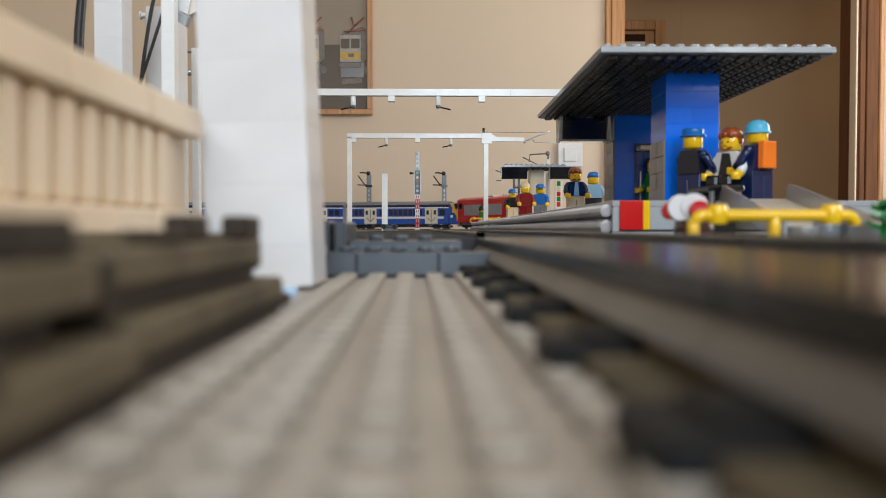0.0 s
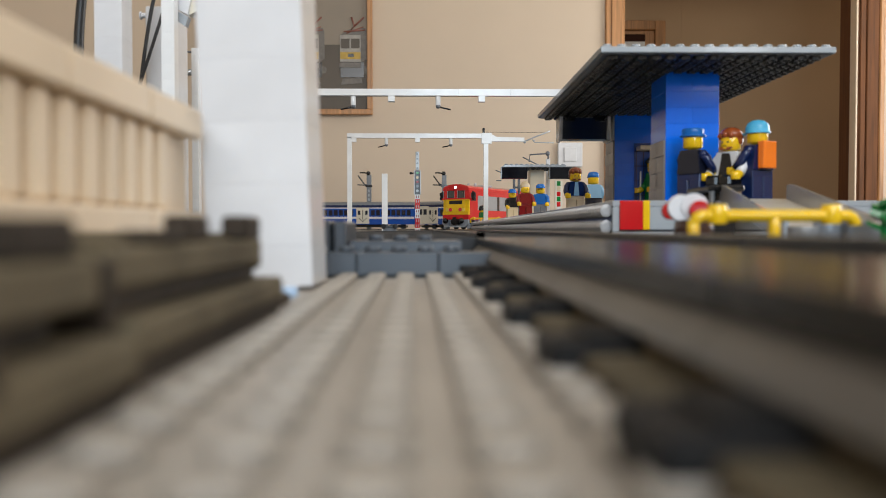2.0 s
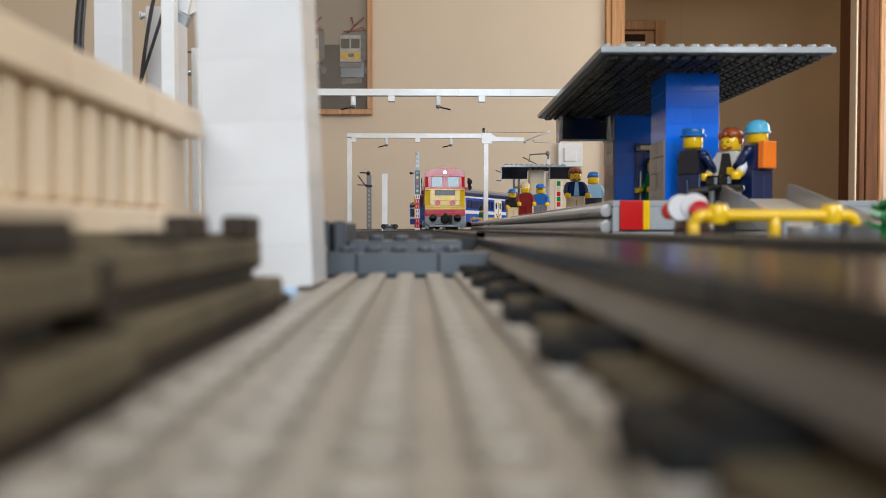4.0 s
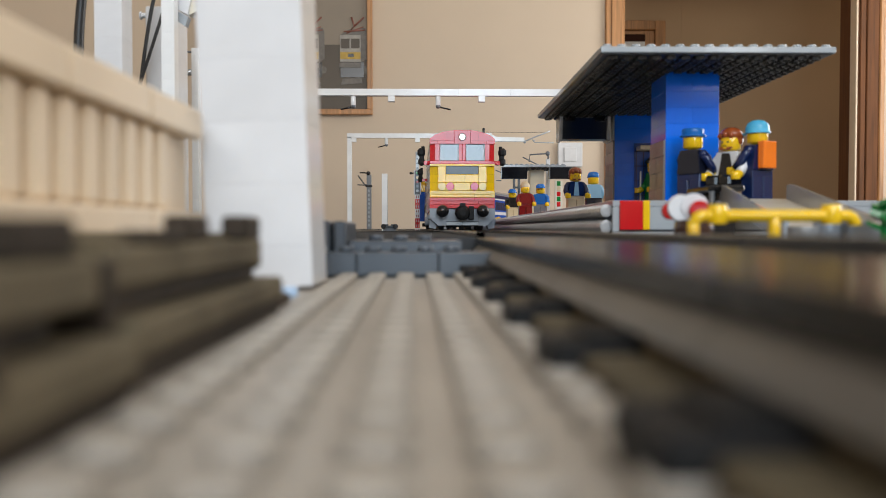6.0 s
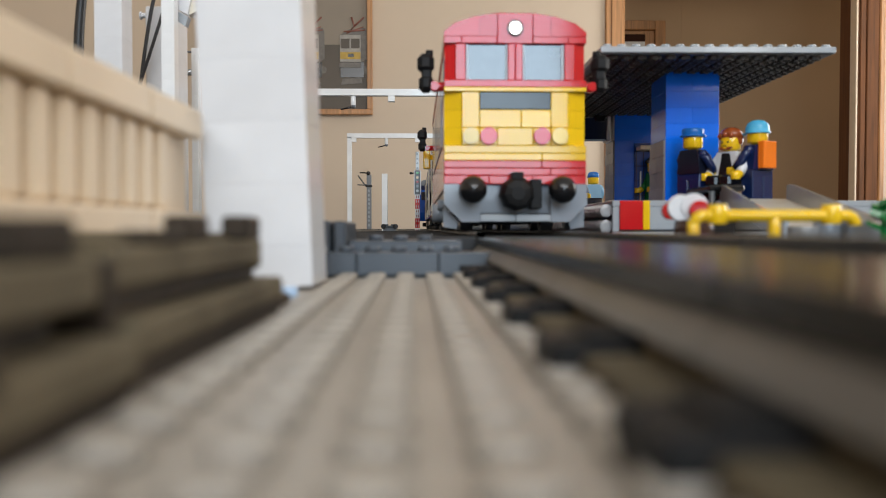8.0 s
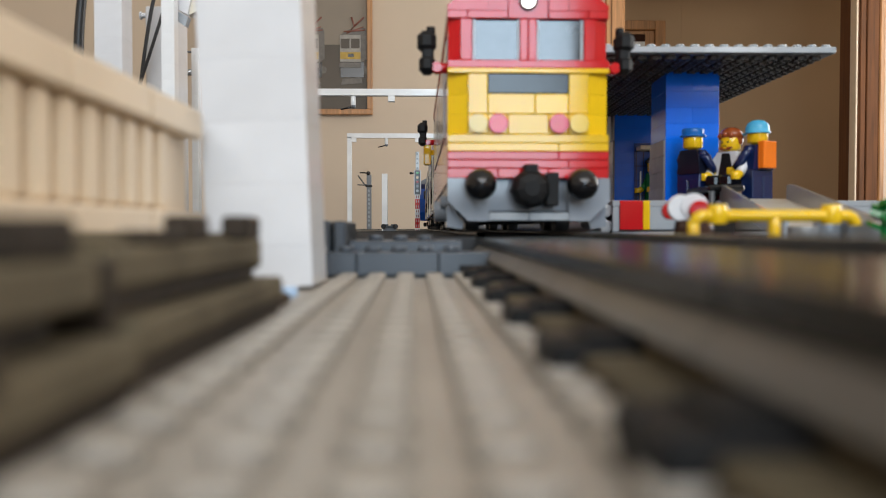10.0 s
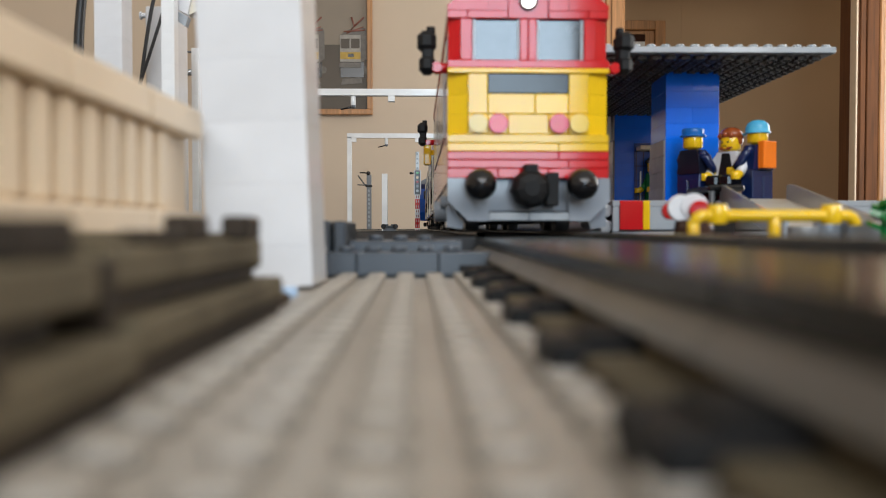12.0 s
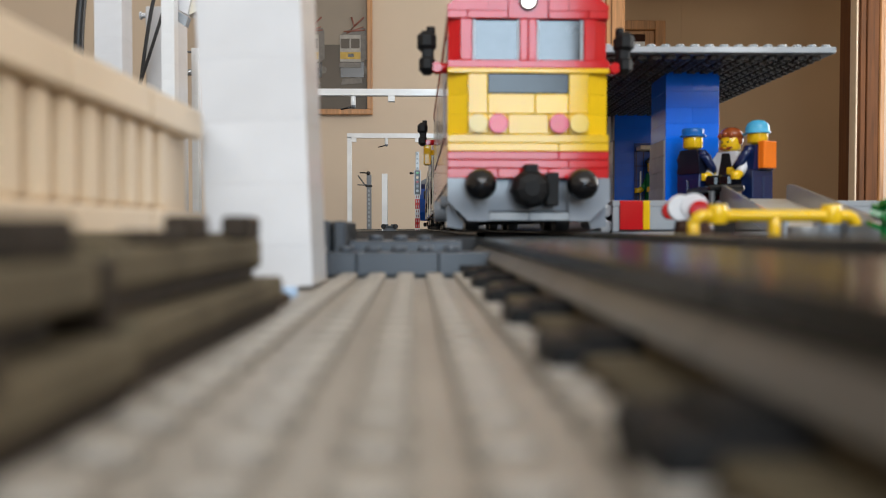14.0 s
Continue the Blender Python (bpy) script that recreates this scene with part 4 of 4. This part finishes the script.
    for x in (562, 404):
        q = part("printed_engine", Shape().box(x - 44, x + 34, -2.4, -0.6, 226, 326, 0.4), pale, f, at=(0, 0, -28))
        part("printed_side", Shape().prism([(x + 34.2, 222), (x + 34.2, 326), (x + 56, 336), (x + 56, 238)], "y", -2.4, -0.6), shade, q)
        part("printed_nose", Shape().box(x - 43, x + 33, -3.2, -2.5, 236, 262, 0.3), amber, q)
        part("printed_grille", Shape().box(x - 14, x + 8, -3.8, -3.3, 244, 256, 0.3), BLACK, q)
        part("printed_window", Shape().box(x - 40, x - 8, -3.2, -2.5, 276, 312, 0.3).box(x - 2, x + 30, -3.2, -2.5, 276, 312, 0.3), PHOTO_DARK, q)
        part("printed_underframe", Shape().box(x - 42, x + 46, -2.2, -0.6, 168, 224, 0.3), BLACK, q)
        part("printed_buffer_beam", Shape().box(x - 46, x + 34, -3.2, -2.3, 204, 222, 0.3), shade, q)
        part("printed_plough", Shape().prism([(x - 40, 140), (x + 40, 146), (x + 36, 166), (x - 34, 162)], "y", -3.2, -2.3), shade, q)
        part("printed_wheel", Shape().cyl((x + 50, -0.6, 196), (x + 50, -2.0, 196), 14, 16, 0.3), shade, q)
        part("printed_roof", Shape().prism([(x - 40, 327), (x + 34, 327), (x + 56, 337), (x + 50, 352), (x - 10, 346)], "y", -2.4, -0.6), shade, q)
        part("printed_arm", Shape().tube([(x - 2, -3, 345), (x + 10, -3, 358), (x, -3, 392)], 3.2).tube([(x + 10, -3, 358), (x + 46, -3, 392)], 3.2).tube([(x - 30, -3, 338), (x + 50, -3, 344)], 2.6).tube([(x - 20, -3, 332), (x + 44, -3, 356)], 2.2), rust, q)
    part("hook", Shape().box(646, 672, -12, 4, 908, 922, 2), BLACK, f)

# ---------------------------------------------------------------- rolling stock: nose towards -y, rail head at 0
LOCO, GAP = 292.0, 10.0


WHEELS = []


def bogie(o, y):
    b = part("bogie", Shape().box(-24, 24, y - 26, y + 26, 5, 13, 1).box(-29, -24, y - 30, y + 30, 5, 12, 1).box(24, 29, y - 30, y + 30, 5, 12, 1), BLACK, o)
    for d in (-17, 17):
        w = Shape().cyl((-23, 0, 0), (-17, 0, 0), 8.5, 20).cyl((17, 0, 0), (23, 0, 0), 8.5, 20).cyl((-23.6, 0, 0), (23.6, 0, 0), 2.4, 8)
        for k in range(4):
            a = k * 1.5708
            w.box(-23.8, -17, 4.4 * math.cos(a) - 1, 4.4 * math.cos(a) + 1, 4.4 * math.sin(a) - 1, 4.4 * math.sin(a) + 1, 0.2)
            w.box(17, 23.8, 4.4 * math.cos(a) - 1, 4.4 * math.cos(a) + 1, 4.4 * math.sin(a) - 1, 4.4 * math.sin(a) + 1, 0.2)
        WHEELS.append((part("wheel", w, DGREY, b, at=(0, y + d, 8.6)), y + d))


def locomotive():
    o = new("locomotive")
    tagged(o, "red toy locomotive with a yellow nose and black buffers", "locomotive")
    part("body", Shape().box(-31.6, 31.6, 6, LOCO - 6, 20, 84, 0.4), RED, o)
    # roof, arched across
    prof = [(-32, 84), (-32, 89.5), (-27, 93.5), (-18, 96.6), (-8, 98.2), (8, 98.2), (18, 96.6), (27, 93.5), (32, 89.5), (32, 84)]
    part("roof", Shape().prism(prof, "y", 3.4, LOCO - 3.4), RED, o)
    part("horn", Shape().cyl((-6, 70, 97.6), (-6, 70, 103), 3), LGREY, o)
    part("horn", Shape().cyl((8, 76, 97.6), (8, 76, 103), 3), LGREY, o)
    part("roof_vent", Shape().box(-12, 14, 120, 150, 97.6, 101, 0.6), LGREY, o)
    # arched front course of the roof
    def front(y0, y1):
        for s in (-1, 1):
            part("roof_brick", Shape().box(s * 8.2, s * 24, y0, y1, 84.2, 87.3, 0.25), RED, o)
            part("roof_brick", Shape().box(s * 24.1, s * 32, y0, y1, 84.2, 87.3, 0.25), RED, o)
            part("roof_brick", Shape().prism([(s * 32, 87.4), (s * 32, 89.3), (s * 27, 93.2), (s * 18.2, 96.1), (s * 16.1, 96.4), (s * 16.1, 87.4)], "y", y0, y1), RED, o)
            part("roof_brick", Shape().prism([(s * 16, 87.4), (s * 16, 96.5), (s * 8.2, 97.8), (s * 8.2, 87.4)], "y", y0 + 0.2, y1), RED, o)
        part("lamp_block", Shape().box(-8, 8, y0 + 0.4, y1, 84.2, 97.9, 0.3), RED, o)
    front(0, 3.3)
    part("headlamp", Shape().cyl((0, 0.6, 91), (0, -1.2, 91), 2.6, 20), LAMPGLOW, o, "lit white headlamp")
    part("lamp_ring", Shape().lathe([(0, 3.7), (1.0, 3.7), (1.0, 2.8), (0, 2.8)], (0, 0.4, 91), (0, -1, 0), 20), DGREY, o)
    # cab windows
    for s in (-1, 1):
        part("corner_post", Shape().prism([(s * 27, 0.8), (s * 31.6, 3.0), (s * 31.6, 6), (s * 27, 6)], "z", 67.8, 84), RED, o)
        part("post", Shape().box(s * 22.2, s * 26.9, 0, 6, 67.8, 84, 0.3), RED, o)
        part("post", Shape().box(s * 0.08, s * 3.3, 0, 6, 67.8, 84, 0.3), RED, o)
        w = part("cab_window", Shape().box(s * 3.4, s * 22.1, 1.6, 6, 67.9, 83.9, 0.3), PANE, o, "pale reflecting window pane")
        part("reveal", Shape().box(s * 3.4, s * 4.4, 0.9, 1.7, 67.9, 83.9, 0.2).box(s * 20.8, s * 22.1, 0.9, 1.7, 67.9, 83.9, 0.2), LGREY, w)
    part("sill", Shape().box(-32, 32, -0.8, 6, 64.6, 67.7, 0.3), RED, o)
    # mirrors
    for s in (-1, 1):
        for y, k in ((8, 1), (LOCO - 8, -1)):
            m = part("mirror", Shape().box(s * 36.2, s * 43.9, y - 4.4, y + 4.4, 72.2, 80.6, 2.2).box(s * 36.6, s * 43.2, y - 4, y + 4, 63.4, 71.0, 2.2).box(s * 37.2, s * 42.0, y - 3, y + 3, 69, 74, 0.8).cyl((s * 38.4, y, 79), (s * 38.4, y, 82.4), 1.8), SLEEPER, o, "black rear-view mirror")
            part("peg", Shape().cyl((s * 31.5, y, 66), (s * 36.6, y, 66), 2.1).cyl((s * 36, y - 3, 66), (s * 36, y + 3, 66), 2.2), RED, m)
    # yellow nose
    part("plate", Shape().box(-32, 32, -1.2, 6, 62.5, 64.5, 0.3), YELLOW, o)
    for s in (-1, 1):
        for k in range(3):
            part("nose_side", Shape().prism([(s * 24.1, 0.2), (s * 31.8, 2.4), (s * 31.8, 6), (s * 24.1, 6)], "z", 38.6 + 7.95 * k, 46.45 + 7.95 * k), YELLOW, o)
        part("nose_tile", Shape().box(s * 16.1, s * 24, -0.6, 6, 46.6, 62.4, 0.3), YELLOW, o)
        part("nose_plate", Shape().box(s * 16.1, s * 24, -0.6, 6, 38.6, 46.5, 0.3), YELLOW, o)
        part("round_lamp", Shape().cyl((s * 20, -0.6, 42.6), (s * 20, -2.6, 42.6), 3.8, 20), PALEYELLOW, o, "pale yellow round lamp")
        part("round_lamp", Shape().cyl((s * 12, -0.6, 42.6), (s * 12, -2.6, 42.6), 3.9, 20), PINK, o, "red round lamp")
        part("nose_plate", Shape().box(s * 8.1, s * 16, -0.2, 6, 38.6, 46.5, 0.3), YELLOW, o)
    part("grille", Shape().box(-16, 16, -0.5, 6, 54.6, 62.4, 0.3), BLACK, o, "dark grey nose panel")
    part("nose_tile", Shape().box(-16, 2.6, -0.5, 6, 46.6, 54.5, 0.3), YELLOW, o)
    part("nose_tile", Shape().box(2.7, 16, -0.5, 6, 46.6, 54.5, 0.3), YELLOW, o)
    part("nose_tile", Shape().box(-8, 8, -0.5, 6, 38.6, 46.5, 0.3), YELLOW, o)
    part("plate", Shape().box(-32, 32, -1.0, 6, 35.1, 38.5, 0.3), YELLOW, o)
    part("plate", Shape().box(-32, 12, -1.0, 6, 31.8, 35.0, 0.3), YELLOW, o)
    part("plate", Shape().box(12.1, 32, -1.0, 6, 31.8, 35.0, 0.3), YELLOW, o)
    for x0, x1, z0, z1 in ((-32, 12, 28.5, 31.7), (12.1, 32, 28.5, 31.7), (-32, 16, 25.2, 28.4), (16.1, 32, 25.2, 28.4), (-32, -12, 21.2, 25.1), (-11.9, 8, 21.2, 25.1), (8.1, 32, 21.2, 25.1)):
        part("red_plate", Shape().box(x0, x1, -1.0, 6, z0, z1, 0.3), RED, o)
    # buffer beam and plough
    part("buffer_beam", Shape().box(-30, 30, 2, 8, 8, 21.0, 0.4), PLOUGH, o)
    for s in (-1, 1):
        part("plough", Shape().prism([(s * 15.8, 21.0), (s * 32, 21.0), (s * 32, 12), (s * 24, 4.2), (s * 15.8, 4.2)], "y", -3.2, 2), PLOUGH, o)
        part("step", Shape().prism([(s * 32, 12), (s * 32.2, 2), (s * 26, 1), (s * 25, 4.2)], "y", 4, 20), PLOUGH, o)
        part("buffer", Shape().lathe([(-2, 3), (3, 3), (4, 5.4), (6, 6.1), (9, 6.0), (11.5, 4.6), (13, 2.2), (13.4, 0.2)], (s * 19.6, -3, 18.2), (0, -1, 0), 20), BLACK, o, "glossy black round buffer")
    part("step_bar", Shape().box(-15.7, -0.1, -3, 2, 4.4, 7.6, 0.3).box(0.1, 15.7, -3, 2, 4.4, 7.6, 0.3), LGREY, o)
    part("coupler", Shape().lathe([(0, 5.4), (3, 7.7), (8, 7.5), (11, 5.8), (12, 3)], (0, -1, 16.6), (0, -1, 0), 9, False).box(-2.6, 2.6, -10, -2, 22, 26, 0.4).box(6, 11, -8, -1, 10, 23, 0.5), SLEEPER, o, "black knobbly coupler")
    # sides
    for s in (-1, 1):
        part("side_window", Shape().box(s * 31.4, s * 31.9, 12, 34, 62, 80, 0.2), DARKPANE, o)
        part("side_window", Shape().box(s * 31.4, s * 31.9, 258, 280, 62, 80, 0.2), DARKPANE, o)
        for a, b in ((44, 140), (152, 248)):
            part("side_panel", Shape().box(s * 31.4, s * 32.2, a, b, 42, 74, 0.3), SIDEPANE, o, "grey clear side panel")
        part("divider", Shape().box(s * 31.4, s * 32.0, 141, 151, 42, 74, 0.2), BLACK, o)
        part("sole_bar", Shape().box(s * 24, s * 31, 30, 262, 12, 19.6, 0.5), DGREY, o)
        part("axle_box", Shape().cyl((s * 29, 70, 9), (s * 35.5, 70, 9), 4.6).cyl((s * 29, 42, 9), (s * 36.5, 42, 9), 4.6).box(s * 29.2, s * 34, 34, 80, 11, 15.5, 0.6), PLOUGH, o)
    # rear
    part("rear_nose", Shape().box(-31, 31, LOCO - 6, LOCO - 1, 30, 64, 0.4), YELLOW, o)
    part("rear_band", Shape().box(-31, 31, LOCO - 6, LOCO - 1, 64.2, 84, 0.4), RED, o)
    part("rear_beam", Shape().box(-30, 30, LOCO - 8, LOCO, 8, 29.8, 0.4), GREY, o)
    part("tank", Shape().box(-26, 26, 116, 186, 4, 19.6, 1), DGREY, o)
    bogie(o, 56)
    bogie(o, LOCO - 56)
    return o


def coach(label, front, rear, L, doors):
    o = new("passenger_coach")
    tagged(o, label, "coach", "coaches")
    start = 30 if front is YELLOW else 4
    part("body", Shape().box(-30, 30, start, L - 4, 15, 70, 0.4), COACHBLUE, o)
    part("cornice", Shape().box(-30.4, 30.4, start - 1, L - 3, 70.1, 78, 0.4), NAVY, o)
    part("roof", Shape().prism([(-30, 78), (-28, 83), (-20, 87.5), (-8, 89.5), (8, 89.5), (20, 87.5), (28, 83), (30, 78)], "y", start - 2, L - 2), GREY, o, "dull grey roof")
    part("underframe", Shape().box(-24, 24, 100, L - 100, 6, 15, 0.6), BLACK, o)
    for s in (-1, 1):
        part("stripe", Shape().box(s * 29.8, s * 30.5, start + (16 if start > 4 else 0), L - 4, 33, 40, 0.2), WHITE, o)
        part("stripe", Shape().box(s * 29.8, s * 30.5, start, L - 4, 66.8, 70, 0.2), WHITE, o)
        for y in doors:
            d = part("door", Shape().box(s * 29.8, s * 31.0, y, y + 20.8, 17, 70, 0.3).box(s * 29.8, s * 31.0, y + 21.2, y + 42, 17, 70, 0.3), IVORY, o, "pale double door")
            part("door_window", Shape().box(s * 30.9, s * 31.4, y + 5, y + 13, 46, 60, 0.3).box(s * 30.9, s * 31.4, y + 29, y + 37, 46, 60, 0.3), DARKPANE, d)
            part("door_rail", Shape().box(s * 30.9, s * 31.5, y + 20.2, y + 21.8, 28, 62, 0.2).tube([(s * 31.3, y + 8, 36), (s * 31.3, y + 21, 24)], 0.9, 6).tube([(s * 31.3, y + 34, 36), (s * 31.3, y + 21, 24)], 0.9, 6), BLACK, d)
        for a, b in ((start + 10, doors[0] - 4), (doors[0] + 50, doors[1] - 8), (doors[1] + 46, L - 14 if rear is None else L - 54)):
            if b - a < 12:
                continue
            n = max(1, round((b - a) / 16.5))
            part("window_band", Shape().box(s * 29.8, s * 30.3, a, b, 42, 65, 0.2), COACHBLUE, o)
            for k in range(n):
                y = a + (b - a) * k / n
                part("window", Shape().box(s * 30.1, s * 30.7, y + 2, y + (b - a) / n - 2, 44, 62, 0.3), DARKPANE, o)
    bogie(o, 60)
    bogie(o, L - 60)
    nose = [(0, 16), (-6, 30), (-4, 52), (4, 72), (8, 82), (10, 82), (10, 16)]
    tail = [(L - y, z) for y, z in nose]
    if front is YELLOW:
        part("cab", Shape().box(-29.6, 29.6, -4, 29.9, 15, 43.9, 1.5), COACHBLUE, o, "blue lower cab end")
        q = part("windscreen", Shape().prism([(-3, 44), (20, 84), (28, 86), (29.9, 86), (29.9, 44)], "x", -28, 28), DARKPANE, o, "dark slanted windscreen")
        part("visor", Shape().prism([(16, 78), (20, 86), (29.9, 87), (29.9, 80)], "x", -28.6, 28.6), GREY, q)
        for s in (-1, 1):
            part("cab_cheek", Shape().prism([(2, 44), (26, 80), (29.9, 80), (29.9, 44)], "x", s * 28.1, s * 29.8), COACHBLUE, q)
            part("yellow_band", Shape().prism([(-5.4, 24), (-5.4, 42), (18, 82), (25, 82), (4, 42), (3, 24)], "x", s * 28.2, s * 30.8), YELLOW, q, "slanting yellow band")
            part("cab_mark", Shape().box(s * 29.5, s * 30.6, 16, 24, 36, 44, 0.2), WHITE, q)
    for pts, m in ((nose, front if front is not YELLOW else None), (tail, COACHBLUE if rear is WHITE else rear)):
        if m is not None:
            q = part("cab", Shape().prism(pts, "x", -29, 29), m, o, "rounded cab end")
            y = min(p[0] for p in pts) if pts is nose else max(p[0] for p in pts)
            k = -1 if pts is nose else 1
            part("cab_window", Shape().box(-22, 22, y - k * 6, y + k * 0.4, 52, 66, 0.5), DARKPANE, q)
    if rear is WHITE:
        for s in (-1, 1):
            w = part("cab_side", Shape().prism([(L - 62, 17), (L - 62, 74), (L - 10, 74), (L - 18, 46), (L - 10, 30), (L - 16, 17)], "x", s * 29.8, s * 31.2), IVORY, o, "pale cab side")
            for y in (L - 54, L - 34):
                part("cab_side_window", Shape().box(s * 31.1, s * 31.6, y, y + 14, 46, 64, 0.3), DARKPANE, w)
    if front is YELLOW:
        for s in (-1, 1):
            part("side_mirror", Shape().box(s * 29.5, s * 33, 10, 14, 60, 64, 0.3).box(s * 33, s * 39, 8, 16, 52, 68, 0.8), YELLOW, o, "yellow side mirror")
    part("coupling", Shape().box(-5, 5, -5, 6, 8, 12, 0.4).box(-5, 5, L - 6, L + 5, 8, 12, 0.4), BLACK, o)
    return o


figures()
small_things()
ENGINE = locomotive()
LENGTHS = (380.0, 338.0, 472.0)
COACHES = [coach("blue toy passenger coach with white stripe and yellow cab", YELLOW, None, LENGTHS[0], (66, 272)),
           coach("blue toy passenger coach with white stripe and pale cab", None, WHITE, LENGTHS[1], (56, 236)),
           coach("blue toy passenger coach with white stripe at the rear", COACHBLUE, None, LENGTHS[2], (152, 364))]


# ---------------------------------------------------------------- what moves
def nose_run(t):
    """How far the locomotive's nose has run along the line at t seconds."""
    end = run_at_depth(314)
    ts = [0.0, 0.4, 0.8, 1.2, 1.6, 2.0, 2.5, 3.0, 3.2, 4.2, 5.3, 6.0, 6.5, 7.0, 7.5, 8.0, 8.2, 8.3, 8.4, 14.0]
    back = [1998, 1872, 1752, 1632, 1520, 1415, 1280, 1172, 1132, 905, 645, 463, 335, 229, 134, 42, 8, 0, 0, 0]
    ms = np.gradient(np.array(back, float), np.array(ts))
    ms[-3:] = 0
    k = min(len(ts) - 2, max(0, int(np.searchsorted(ts, t, side="right")) - 1))
    h = ts[k + 1] - ts[k]
    u = (t - ts[k]) / h
    p = (2 * u**3 - 3 * u**2 + 1) * back[k] + (u**3 - 2 * u**2 + u) * h * ms[k] + (-2 * u**3 + 3 * u**2) * back[k + 1] + (u**3 - u**2) * h * ms[k + 1]
    return end - max(p, 0)


def ride(s, length):
    """The pose of a vehicle whose nose is at run s."""
    a, b = on_line(s - 58), on_line(s - length + 58)
    d = (a - b) / np.linalg.norm(a - b)
    n = a + d * 58
    return pose(n[0] * MM, n[1] * MM, EYE + RAIL * MM, 0, 0, math.degrees(math.atan2(d[0], -d[1])))


def motions():
    times = [round(0.1 * k, 2) for k in range(0, 95)] + [10.5, 14.0]
    walk(ENGINE, [(t, ride(nose_run(t), LOCO)) for t in times])
    off = LOCO + GAP + 8
    for c, length in zip(COACHES, LENGTHS):
        walk(c, [(t, ride(nose_run(t) - off, length)) for t in times])
        off += length + GAP
    # the wheels roll as far as the train runs
    ticks = [k / FPS for k in range(254)] + [14.0]
    turns = [math.degrees((nose_run(t) - nose_run(0)) / 8.5) % 360 for t in ticks]
    for wheel, y in WHEELS:
        walk(wheel, [(t, pose(0, y * MM, 8.6 * MM, a)) for t, a in zip(ticks, turns)])


motions()
